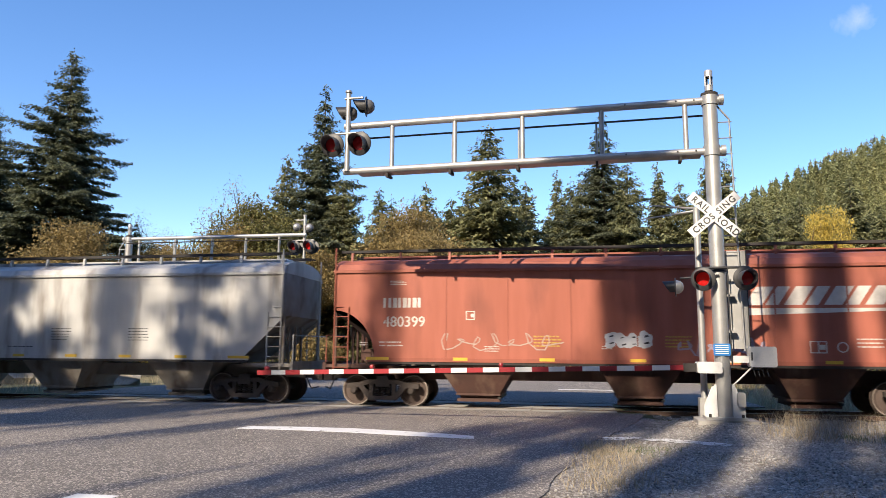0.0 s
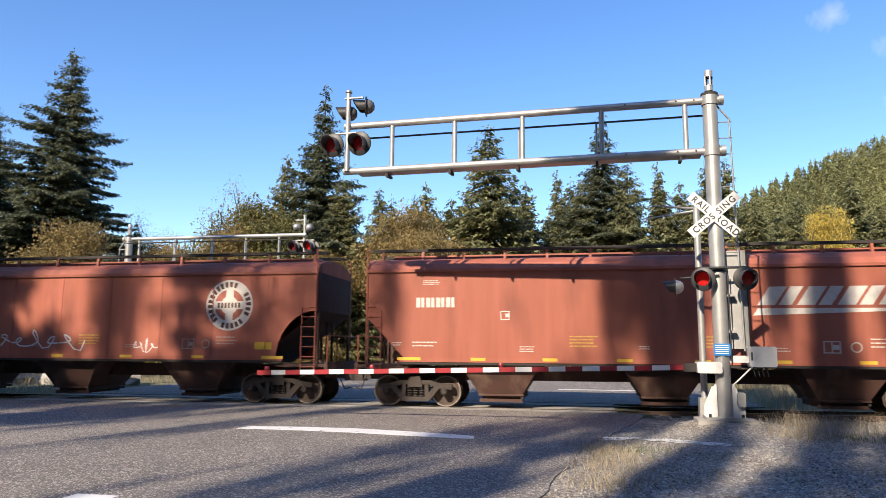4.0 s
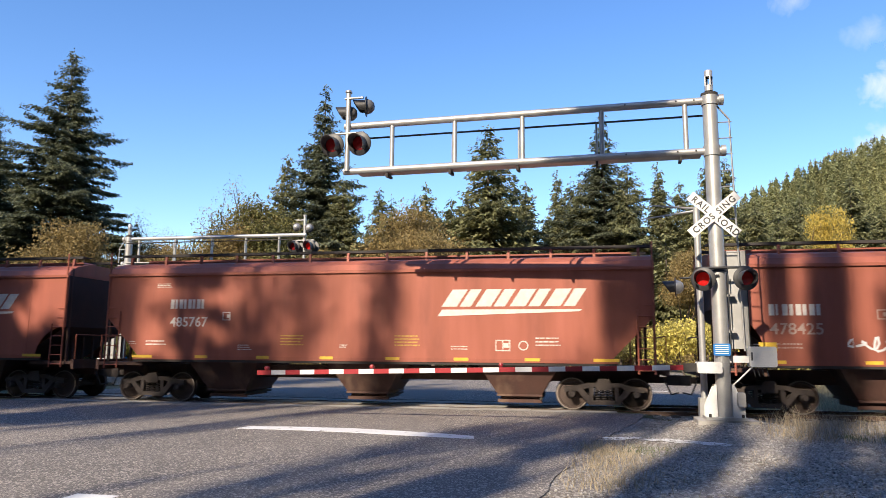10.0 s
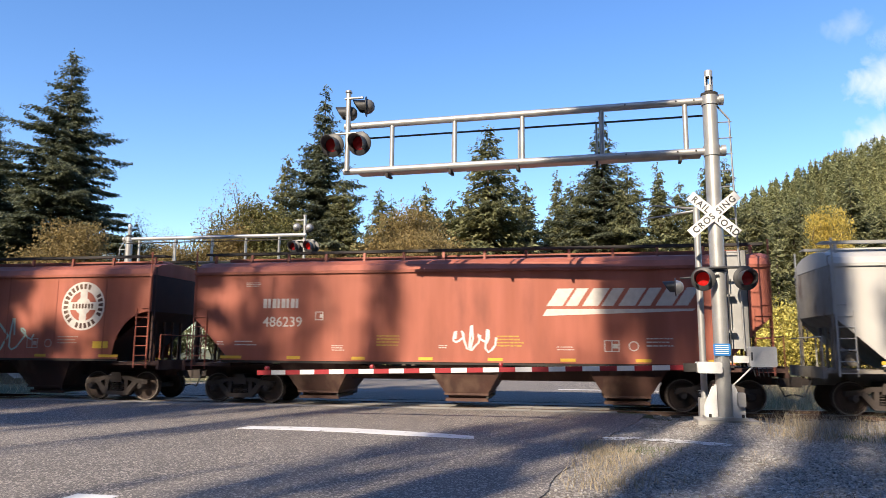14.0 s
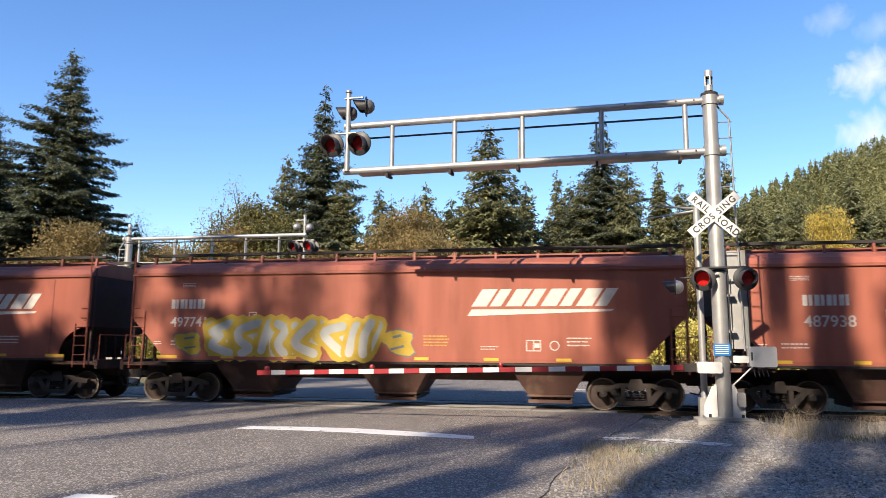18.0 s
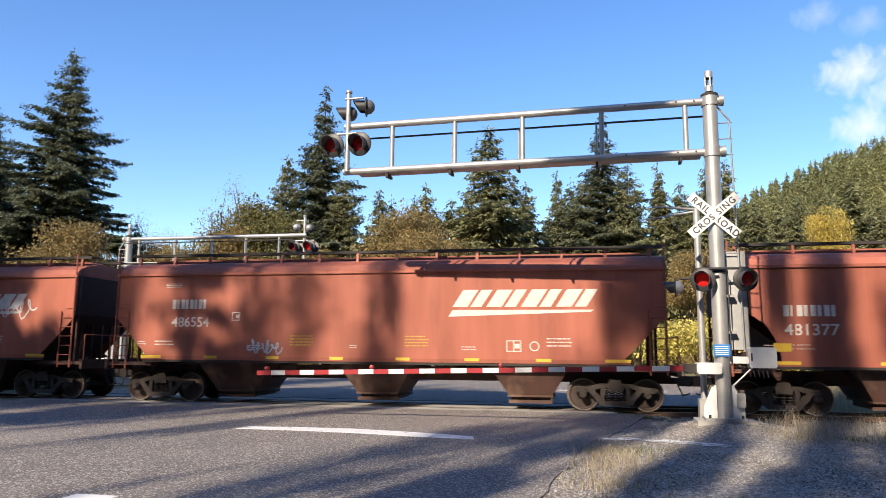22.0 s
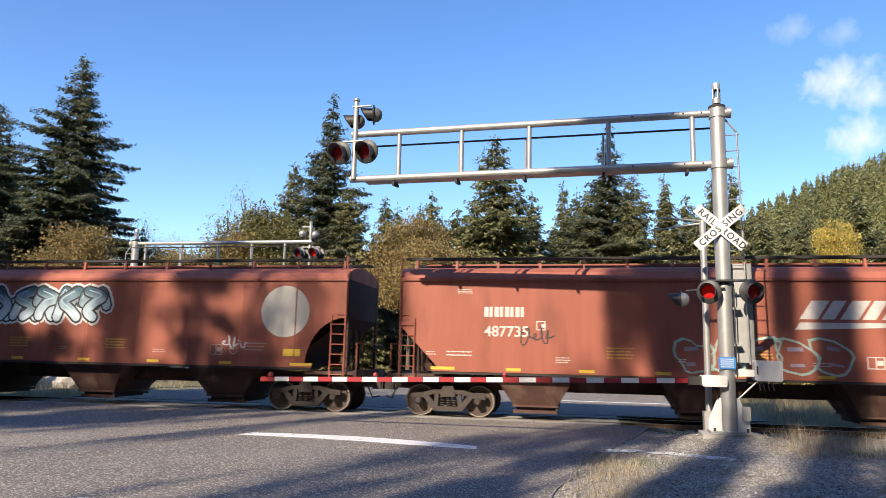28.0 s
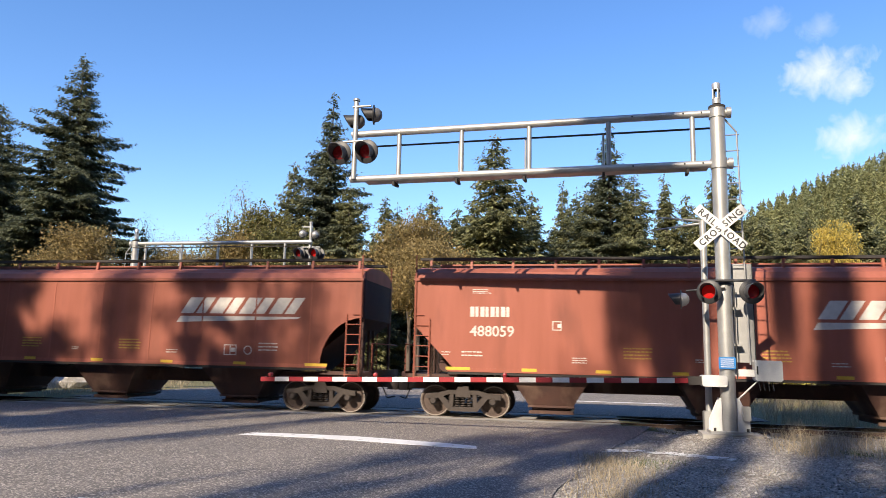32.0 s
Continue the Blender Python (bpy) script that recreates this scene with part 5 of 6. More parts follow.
def decorate(car, text):
    """Sprayed shapes that single cars carry."""
    if text == "480399":
        scrawl(car, 3.3, 1.65, 3.4, 0.55, faded_stencil, 1, 7, 0.035)
        painting(car, 8.0, 1.75, 1.25, 0.45, 4, None, white_spray, 2, black_spray, 0.03)
        scrawl(car, 9.9, 1.5, 2.4, 0.6, violet_spray, 3, 9, 0.05)
    elif text == "490097":
        scrawl(car, 7.2, 1.5, 0.8, 0.35, white_spray, 4, 4, 0.04)
        scrawl(car, 8.4, 1.5, 1.0, 0.35, white_spray, 5, 5, 0.05)
    elif text == "496911":
        tangle(car, 5.8, 1.45, 3.3, 1.1, 5, slate_spray, white_spray, 6, 0.34, 0.06, label="white-rimmed sprayed bubble shapes")
        scrawl(car, 10.6, 1.75, 1.2, 0.35, white_spray, 7, 5, 0.06)
    elif text == "476861":
        scrawl(car, 4.9, 1.55, 4.7, 0.7, white_spray, 8, 8, 0.045)
        scrawl(car, 11.6, 1.5, 0.8, 0.5, white_spray, 9, 4, 0.03)
    elif text == "600770":
        painting(car, 3.3, 1.42, 3.0, 0.75, 5, "open", white_spray, 61, white_spray, 0.06, "white sprayed outlines")
        painting(car, 6.6, 1.42, 0.9, 0.75, 2, "open", white_spray, 62, white_spray, 0.05, "white sprayed outlines")
        mist(car, 9.9, 1.44, 2.6, 1.15, (0.05, 0.50, 0.64), "cyan_mist")
        mist(car, 11.6, 1.44, 2.3, 0.75, (0.07, 0.52, 0.62), "pale_cyan_mist")
        mist(car, 3.1, 1.44, 3.6, 0.7, (0.66, 0.66, 0.70), "white_mist")
    elif text == "485693":
        painting(car, 7.5, 1.6, 0.9, 0.75, 2, spray("dull_red_spray", (0.4, 0.1, 0.09)), blue_spray, 11, blue_spray, 0.05, "blue and red sprayed shapes")
        painting(car, 8.5, 1.6, 1.8, 0.75, 3, None, slate_spray, 12, black_spray, 0.05, "dark sprayed shapes")
        scrawl(car, 2.4, 1.5, 0.9, 0.55, white_spray, 13, 6, 0.04)
        scrawl(car, 14.4, 1.7, 0.9, 0.6, white_spray, 14, 6, 0.05)
    elif text == "478425":
        for k, (x, w) in enumerate(((3.3, 1.2), (10.2, 0.9), (11.6, 1.1))):
            scrawl(car, x, 1.7, w, 0.42, white_spray, 15 + k, 4, 0.06)
        painting(car, 7.8, 1.55, 1.8, 0.5, 5, None, white_spray, 18, black_spray, 0.03)
    elif text == "473665":
        tangle(car, 8.9, 1.5, 3.4, 1.0, 5, fade("lilac_mint_fade", (0.55, 0.62, 0.60), (0.62, 0.56, 0.68), 1.5, 2.5), black_spray, 19, 0.27, 0.07, white_spray, False, 2, ice_spray, "white and lilac sprayed shape with a black rim")
        scrawl(car, 12.7, 1.5, 0.8, 0.6, white_spray, 20, 4, 0.05)
        scrawl(car, 0.3, 3.1, 0.9, 0.6, white_spray, 21, 5, 0.04)
    elif text == "476254":
        scrawl(car, 4.6, 1.65, 1.1, 0.4, black_spray, 22, 5, 0.05)
        scrawl(car, 9.3, 1.7, 1.0, 0.6, white_spray, 23, 4, 0.06)
        scrawl(car, 2.9, 1.65, 1.0, 0.4, faded_stencil, 24, 5, 0.06)
    elif text == "473213":
        painting(car, 9.0, 1.4, 3.3, 1.1, 4, "open", green_spray, 25, green_spray, 0.07, "pale green sprayed outline", shard)
        scrawl(car, 12.6, 1.5, 0.8, 1.2, green_spray, 26, 2, 0.06)
        scrawl(car, 7.5, 1.7, 1.2, 0.5, violet_spray, 27, 6, 0.05)
    elif text == "486239":
        scrawl(car, 8.3, 1.6, 1.2, 0.85, white_spray, 28, 5, 0.06)
    elif text == "496674":
        sky_fade = fade("white_to_blue_fade", (0.62, 0.66, 0.68), (0.09, 0.17, 0.27), 1.5, 2.7)
        painting(car, 4.6, 1.45, 7.0, 1.5, 5, fade("blue_cloud_fade", (0.34, 0.42, 0.46), (0.10, 0.19, 0.30), 1.6, 2.7), black_spray, 29, sky_fade, 0.05, "large blue-grey sprayed cloud")
        tangle(car, 4.8, 1.5, 6.8, 1.35, 6, sky_fade, black_spray, 30, 0.36, 0.05, None, False, 2, None, "white to blue sprayed shape with a dark rim", 0.02)
        scrawl(car, 3.3, 1.7, 0.9, 0.3, white_spray, 30, 4, 0.03)
        scrawl(car, 12.0, 1.6, 0.5, 0.9, white_spray, 31, 3, 0.05)
    elif text == "497741":
        tangle(car, 2.7, 1.48, 5.5, 1.05, 6, fade("grey_white_fade", (0.58, 0.56, 0.50), (0.30, 0.33, 0.33), 1.5, 2.5), gold_spray, 32, 0.26, 0.14, None, True, 2, None, "grey sprayed shape with a gold rim")
        painting(car, 1.6, 1.5, 0.9, 0.7, 1, gold_spray, slate_spray, 33, slate_spray, 0.04, "gold sprayed star shape")
        painting(car, 8.4, 1.5, 0.9, 0.8, 1, gold_spray, slate_spray, 34, slate_spray, 0.04, "gold sprayed star shape")
    elif text == "486420":
        tangle(car, 5.75, 2.52, 3.9, 1.2, 3, gold_spray, black_spray, 88, 0.46, 0.06, None, True, 2, white_spray, "gold sprayed bubble shape with black and white rims")
        for k in range(9):
            dx, long = 5.9 + 0.42 * k + 0.12 * math.sin(5 * k), 0.2 + 0.22 * abs(math.sin(3.1 * k))
            part("paint_drip", Shape().prism([(dx, 2.48), (dx + 0.012, 2.48 - long), (dx + 0.035, 2.48 - long), (dx + 0.05, 2.48)], "y", FACE - 0.004, FACE + 0.003), black_spray, car, "run of black spray paint")
        for k in range(5):
            painting(car, 2.0 + 2.5 * k, 1.45, 1.9, 0.62, 3, "open", violet_spray, 35 + k, violet_spray, 0.05, "pale sprayed outlines")
        scrawl(car, 13.9, 2.6, 1.6, 0.8, white_spray, 41, 6, 0.04)
    elif text == "486554":
        scrawl(car, 4.6, 1.5, 1.1, 0.5, ice_spray, 42, 7, 0.04)
    elif text == "481377":
        tangle(car, 5.9, 1.42, 5.5, 1.0, 7, fade("silver_yellow_fade", (0.60, 0.58, 0.60), (0.55, 0.50, 0.28), 1.7, 2.3), black_spray, 43, 0.25, 0.10, white_spray, False, 2, None, "silver and yellow sprayed shape with a black rim")
        painting(car, 5.0, 1.32, 0.9, 0.5, 1, chrome_spray, black_spray, 44, ice_spray, 0.05)
        scrawl(car, 4.4, 1.6, 0.6, 0.5, ice_spray, 45, 3, 0.04)
        scrawl(car, 11.8, 1.5, 0.5, 0.5, ice_spray, 46, 4, 0.05)
    elif text == "479009":
        tangle(car, 5.1, 2.72, 4.4, 0.95, 5, fade("black_to_ice_fade", (0.55, 0.66, 0.72), (0.04, 0.10, 0.14), 2.8, 3.6), black_spray, 47, 0.30, 0.06, ice_spray, True, 2, white_spray, "pale blue sprayed shapes with white rims")
        scrawl(car, 13.7, 1.8, 0.7, 0.5, white_spray, 48, 4, 0.04)
    elif text == "487735":
        painting(car, 7.9, 1.45, 4.3, 1.0, 5, "open", green_spray, 49, violet_spray, 0.07, "faint pale green sprayed outlines")
        scrawl(car, 3.6, 2.1, 0.9, 0.6, black_spray, 50, 5, 0.04)
    elif text == "491663":
        scrawl(car, 0.35, 2.5, 1.3, 1.4, white_spray, 51, 3, 0.09, "white sprayed loops")
        painting(car, 2.6, 1.42, 1.0, 0.75, 2, None, violet_spray, 52, white_spray, 0.04)
        for k, (x, w) in enumerate(((4.1, 1.1), (6.4, 1.3), (11.3, 1.6))):
            scrawl(car, x, 1.5, w, 0.7, white_spray, 53 + k, 5, 0.08)
        painting(car, 9.0, 1.5, 1.2, 0.85, 3, violet_spray, white_spray, 57, white_spray, 0.07)
    elif text == "475117":
        tangle(car, 3.5, 1.38, 5.8, 1.1, 8, fade("deep_blue_fade", (0.42, 0.56, 0.68), (0.08, 0.15, 0.27), 1.5, 2.4), black_spray, 58, 0.17, 0.045, white_spray, False, 3, None, "blue and white tangled sprayed shape")
        scrawl(car, 3.8, 1.45, 5.2, 0.95, white_spray, 59, 12, 0.05, "white sprayed line", 0.024)
        scrawl(car, 3.7, 1.5, 5.4, 0.9, black_spray, 64, 15, 0.045, "black sprayed line", 0.022)
        scrawl(car, 4.0, 1.5, 5.0, 0.85, ice_spray, 65, 17, 0.05, "pale blue sprayed line", 0.027)
        tangle(car, 9.5, 1.45, 3.9, 0.85, 5, slate_spray, white_spray, 60, 0.26, 0.04, None, True, 2, None, "dark sprayed shape with a white rim")
        scrawl(car, 13.8, 1.8, 0.7, 0.4, white_spray, 61, 4, 0.05)
        scrawl(car, 15.6, 1.5, 0.8, 0.8, violet_spray, 62, 5, 0.05)


for i, (car, start, text, kind, form) in enumerate(CARS):
    L = LENGTH[kind]
    if kind in ("diag", "gloss") or form == "wedge":
        red_wedge(car, L, text, i)
    elif kind == "round":
        red_round(car, L, text, i, form == "plain")
    elif kind in ("aok", "silver"):
        grey_marks(car, L, "AOK", text, i)
    elif kind == "wrwk":
        lessor_marks(car, L, text, i)
    else:
        number(car, "CEFX", 1.7, 2.75, 0.34, black_stencil, 0.003, 0.95)
        number(car, text, 1.65, 2.25, 0.38, black_stencil, 0.003, 1.0)
        bars(car, "small_print", 1.5, 2.02, 1.3, 2, black_stencil, 0.13, 0.07, 3, i)
        for x in (3.2, 7.3, 9.5, 13.5, L - 1.5):
            part("reflector", Shape().box(x, x + 0.11, FACE - 0.004, FACE + 0.004, 1.5, 2.05), yellow_tape, car, "vertical yellow strip")
    decorate(car, text)
    if kind == "round" and form == "wedge":
        tagged(car, "rust-red covered hopper car with rounded cut-outs and slanted emblem")

# ---- trees ----


def leaf_spikes(points, ways, sizes, rs, droop=0.3, aspect=0.45):
    """Small pointed leaves or sprigs, a triangle each, at points, along ways."""
    n = len(points)
    up = np.array([0, 0, 1.0])
    w = ways / np.maximum(np.linalg.norm(ways, axis=1, keepdims=True), 1e-6)
    side = np.cross(w, up + rs.normal(0, 0.5, (n, 3)))
    side /= np.maximum(np.linalg.norm(side, axis=1, keepdims=True), 1e-6)
    sz = sizes[:, None]
    tip = points + w * sz - up * sz * droop
    a = points + side * sz * aspect
    b = points - side * sz * aspect
    v = np.stack([a, tip, b], 1).reshape(-1, 3)
    f = np.arange(n * 3).reshape(-1, 3)
    return v, f


def mesh_of(name, v, f, mat):
    me = bpy.data.meshes.new(name)
    me.vertices.add(len(v))
    me.vertices.foreach_set("co", np.asarray(v, dtype=np.float32).ravel())
    k = f.shape[1]
    me.loops.add(f.size)
    me.loops.foreach_set("vertex_index", f.ravel().astype(np.int32))
    me.polygons.add(len(f))
    me.polygons.foreach_set("loop_start", np.arange(0, f.size, k, dtype=np.int32))
    me.polygons.foreach_set("loop_total", np.full(len(f), k, dtype=np.int32))
    me.materials.append(mat)
    me.update(calc_edges=True)
    me.validate()
    return me


def fir_mesh(seed, tall, wide, whorls, mat, bare=0.06, ragged_by=0.35, power=0.75, size=0.5, dense=1.0, boughs=7):
    """Trunk and crown meshes of a conifer with uneven, drooping boughs of many sprigs."""
    rs = np.random.RandomState(seed)
    lump = rs.uniform(0, 6.28)
    pts, ways, sizes = [], [], []
    for k in range(whorls):
        u = min(max((k + rs.uniform(-0.4, 0.4)) / whorls, 0.0), 0.995)
        z = tall * (bare + (1 - bare) * u)
        reach = wide * (1 - u) ** power * rs.uniform(0.8, 1.1) + 0.2
        count = max(3, int(boughs * (0.6 + 0.4 * (1 - u))))
        turn = rs.uniform(0, 6.28)
        for b in range(count):
            if rs.rand() < 0.10:
                continue
            a = turn + 6.283 * b / count + rs.uniform(-0.4, 0.4)
            zb = z + rs.uniform(-0.7, 0.7) * tall / whorls
            l = reach * (1 - ragged_by * rs.rand()) * (1 + 0.16 * math.sin(2 * a + 0.4 * z + lump) + 0.12 * math.sin(3 * a - 0.7 * z))
            d = np.array([math.cos(a), math.sin(a), 0.0])
            s = np.array([-d[1], d[0], 0.0])
            rise = rs.uniform(-0.10, 0.18) + 0.55 * u
            n = max(6, int(l * l * 2.2 * dense / size ** 1.2) + int(l * 4 * dense))
            # sprigs gather in clumps along the bough
            m = max(3, int(l * 2.4))
            ct = 0.12 + 0.86 * rs.rand(m) ** 0.75
            co = rs.uniform(-1, 1, m) * (l * 0.34 * (1.02 - ct) * np.minimum(1, ct * 3) + 0.10)
            cz = rs.uniform(-0.55, 0.25, m) * size
            pick = rs.randint(0, m, n)
            t = np.clip(ct[pick] + rs.normal(0, 0.6, n) / max(l, 1.0) * (0.5 + size * 0.6), 0.05, 1.04)
            off = co[pick] + rs.normal(0, 0.16 + 0.22 * size, n)
            p = d[None] * (l * t)[:, None] + s[None] * off[:, None]
            p[:, 2] = zb + l * (rise * t - 0.44 * t ** 2 + 0.17 * t ** 4) - np.abs(off) * 0.18 + cz[pick] + rs.uniform(-0.55, 0.15, n) * size
            w = d[None] * rs.uniform(0.4, 1.2, n)[:, None] + s[None] * (np.sign(off) * rs.uniform(0.1, 0.9, n))[:, None]
            w[:, 2] += rs.uniform(-0.6, 0.35, n)
            pts.append(p)
            ways.append(w)
            sizes.append(size * rs.uniform(0.5, 1.25, n) * (1 - 0.3 * u) * (1.75 - 1.0 * t))
    n = 14
    pts.append(np.stack([np.zeros(n), np.zeros(n), tall * (1 - 0.01 * np.arange(n))], 1))
    ways.append(np.stack([rs.normal(0, 0.4, n), rs.normal(0, 0.4, n), np.ones(n)], 1))
    sizes.append(np.full(n, size * 0.7))
    v, f = leaf_spikes(np.concatenate(pts), np.concatenate(ways), np.concatenate(sizes), rs, 0.28, 0.34 if mat else 0.42)
    if not mat:
        return v, f
    crown = mesh_of("crown", v, f, mat)
    trunk = Shape().tube((0, 0, -0.4), (0, 0, tall * 0.55), 0.016 * tall + 0.05, 0.009 * tall, 10, False)
    trunk.tube((0, 0, tall * 0.55), (0, 0, tall * 0.98), 0.009 * tall, 0.01, 8, False)
    for k in range(24):
        z, a = tall * rs.uniform(0.08, 0.8), rs.uniform(0, 6.28)
        l = wide * 0.6 * (1 - z / tall) ** power
        trunk.tube((0, 0, z), (l * math.cos(a), l * math.sin(a), z + 0.02 * l), 0.05, 0.015, 5, False)
    return trunk.mesh("trunk", bark, True), crown


def broadleaf_mesh(seed, tall, wide, mat, leaves=4200, size=0.2, cling=1.0, bush=False):
    """Trunk, limbs and a crown of many leaves gathered round the twigs."""
    rs = np.random.RandomState(seed)
    wood = Shape()
    ends = []

    def grow(p, d, l, r, depth):
        q = p + d * l
        wood.tube(p, q, r, r * 0.65, (10, 6, 4, 3, 3)[depth], False)
        if depth >= (3 if bush else 4) or l < 0.25:
            ends.append((np.array(q), l))
            return
        if depth >= 2:
            ends.append((np.array(p + d * l * 0.6), l))
        for k in range(rs.randint(2, 4) + (1 if depth == 0 else 0)):
            spread = 0.55 + 0.25 * depth
            nd = (d + Vector(rs.normal(0, spread, 3)) * 0.62 + Vector((0, 0, 0.18))).normalized()
            grow(q, nd, l * rs.uniform(0.6, 0.85), r * 0.6, depth + 1)

    stems = 5 if bush else 1
    for k in range(stems):
        d = Vector((rs.normal(0, 0.45), rs.normal(0, 0.45), 1)).normalized() if bush else Vector((rs.normal(0, 0.06), 0, 1)).normalized()
        grow(Vector((rs.normal(0, 0.2), rs.normal(0, 0.2), -0.3)) if bush else Vector((0, 0, -0.3)), d, tall * (0.26 if bush else 0.33), tall * (0.012 if bush else 0.02), 0)
    tips = np.array([e[0] for e in ends])
    hi, rad = tips[:, 2].max(), np.abs(tips[:, :2]).max()
    fit = np.array([wide / rad, wide / rad, tall / hi])
    wood.v = [(a * fit[0], b * fit[1], c * fit[2]) for a, b, c in wood.v]
    tips = tips * fit
    idx = rs.randint(0, len(tips), leaves)
    spreadr = (wide * 0.13 + 0.2) * cling
    pts = tips[idx] + np.clip(rs.normal(0, 1, (leaves, 3)), -1.5, 1.5) * spreadr * np.array([1, 1, 0.75])
    pts[:, 2] = np.maximum(pts[:, 2], 0.15)
    v, f = leaf_spikes(pts, rs.normal(0, 1, (leaves, 3)), size * rs.uniform(0.6, 1.4, leaves), rs, 0.2, 0.42)
    return wood.mesh("trunk", bark, True), mesh_of("crown", v, f, mat)


FIRS = {
    "giant": fir_mesh(1, 34, 12.0, 74, needles_blue, 0.05, 0.56, 0.8, 0.38, 2.0, 9),
    "spire": fir_mesh(2, 30, 11.2, 72, needles_blue, 0.03, 0.42, 1.1, 0.40, 2.0, 8),
    "full": fir_mesh(3, 26, 7.9, 60, needles, 0.03, 0.38, 0.68, 0.47, 1.7, 8),
    "plain": fir_mesh(5, 26, 6.4, 44, needles, 0.03, 0.42, 0.78, 0.56, 2.4, 8),
    "slim": fir_mesh(8, 24, 4.8, 42, needles, 0.03, 0.42, 0.88, 0.54, 2.4, 8),
    "young": fir_mesh(9, 16, 4.6, 28, needles, 0.02, 0.4, 0.78, 0.58, 1.7),
}
FIR_TALL = {"giant": 34, "spire": 30, "full": 26, "plain": 26, "slim": 24, "young": 16}


def plant(name, label, category, group, meshes, x, y, scale, turn, squash=1.0, bury=0.2):
    t = thing(name, label, category, group)
    for nm, me in zip(("trunk", "crown"), meshes):
        part(nm, me, None, t)
    t.matrix_basis = pose(x, y, ground_z(x, y) - bury, 0, 0, turn) @ Matrix.Diagonal((scale * squash, scale * squash, scale, 1))
    return t


# kind, x, y, height, squash
fir_rows = [
    ("giant", -52.0, 40, 33.2, 1.0), ("giant", -66.5, 45, 30.5, 1.0), ("full", -61, 38, 17, 1.1), ("plain", -46, 44, 15, 1.0), ("full", -70, 52, 26, 1.0), ("plain", -57, 34, 13, 1.1),
    ("spire", -26.8, 48, 30.6, 0.95), ("full", -23.8, 46, 19.5, 1.0), ("full", -30.5, 47, 22.5, 0.85), ("plain", -27.5, 44, 16, 1.2),
    ("full", -9.6, 53, 26.6, 1.12), ("plain", -18.8, 63, 22.8, 0.9), ("plain", -7.2, 58, 22, 0.9), ("full", -12.5, 57, 20, 0.9),
    ("spire", 2.8, 56, 28.4, 1.1), ("full", 5.3, 54, 22, 0.9), ("full", 0.4, 55, 20.5, 0.9), ("slim", -2.6, 68, 25.2, 0.9), ("slim", -0.9, 72, 25.0, 0.9),
    ("slim", 9.4, 63, 24.4, 0.9), ("plain", 12.2, 66, 22.5, 0.9), ("slim", 14.6, 62, 24.0, 0.9), ("plain", 17.2, 64, 24.8, 0.8), ("plain", 20, 68, 20, 0.9),
    ("slim", -25.2, 70, 23.0, 0.9), ("slim", -22.9, 74, 24.0, 0.8), ("slim", 23, 74, 21, 1.0), ("plain", 27, 80, 22, 1.0), ("plain", 31, 84, 24, 1.0),
    ("plain", -15.5, 70, 20.5, 1.0), ("plain", -4, 80, 22, 1.0), ("plain", 7.5, 74, 21, 1.1), ("slim", -44, 90, 21, 1.0), ("slim", -47.5, 92, 22.5, 1.0),
    ("plain", 36, 78, 20, 1.0), ("plain", 41, 86, 22, 1.0), ("slim", 26, 66, 17, 1.0), ("slim", 33, 70, 17, 1.1), ("plain", 46, 80, 19, 1.0), ("plain", 52, 88, 22, 1.0),
    ("young", -21, 42, 12, 1.1), ("young", -4.5, 48, 13, 1.1), ("young", 8.5, 50, 14, 1.1), ("young", 14, 52, 14, 1.1), ("young", 20, 55, 13, 1.1), ("young", 26, 56, 13, 1.2), ("young", 33, 60, 13, 1.2),
]
r = random.Random(12)
for kind, x, y, h, sq in fir_rows:
    plant("fir_tree", {"giant": "tall dark fir with long uneven drooping boughs", "spire": "tall pointed dark spruce with dense boughs"}.get(kind, "green fir with dense boughs behind the tracks"),
          "tree", "conifers behind the tracks", FIRS[kind], x, y, h / FIR_TALL[kind], r.uniform(0, 360), sq)

for k in range(26):
    x, y = r.uniform(-34, 62), r.uniform(66, 92)
    if x < -18 and y < 80:
        y += 16
    plant("fir_tree", "green fir with dense boughs behind the tracks", "tree", "conifers behind the tracks", FIRS[r.choice(("plain", "slim", "slim", "young"))],
          x, y, r.uniform(0.62, 0.86), r.uniform(0, 360), 1.3)

for k in range(36):
    x = -27 + 2.25 * k + r.uniform(-0.8, 0.8)
    plant("fir_tree", "green fir with dense boughs behind the tracks", "tree", "conifers behind the tracks", FIRS["plain"],
          x, r.uniform(60, 72), r.uniform(0.66, 0.88), r.uniform(0, 360), r.uniform(0.95, 1.2))

LEAFY = {
    "yellow": broadleaf_mesh(21, 9, 3.6, leaf_yellow, 20000, 0.14, 0.8),
    "ochre": broadleaf_mesh(22, 9, 4.2, leaf_ochre, 24000, 0.13, 0.8),
    "olive": broadleaf_mesh(23, 11, 4.5, leaf_olive, 24000, 0.15, 0.8),
    "bare": broadleaf_mesh(24, 12, 4.6, leaf_ochre, 5200, 0.09, 0.6),
    "bush": broadleaf_mesh(25, 4, 3.0, leaf_olive, 9000, 0.14, 0.8, True),
    "brown_bush": broadleaf_mesh(26, 4, 3.0, leaf_ochre, 10000, 0.12, 0.8, True),
}
LEAFY["lime_bush"] = broadleaf_mesh(27, 4, 3.0, leaf_lime, 9000, 0.15, 0.8, True)
LEAF_TALL = {"lime_bush": 4, "yellow": 9, "ochre": 9, "olive": 11, "bare": 12, "bush": 4, "brown_bush": 4}
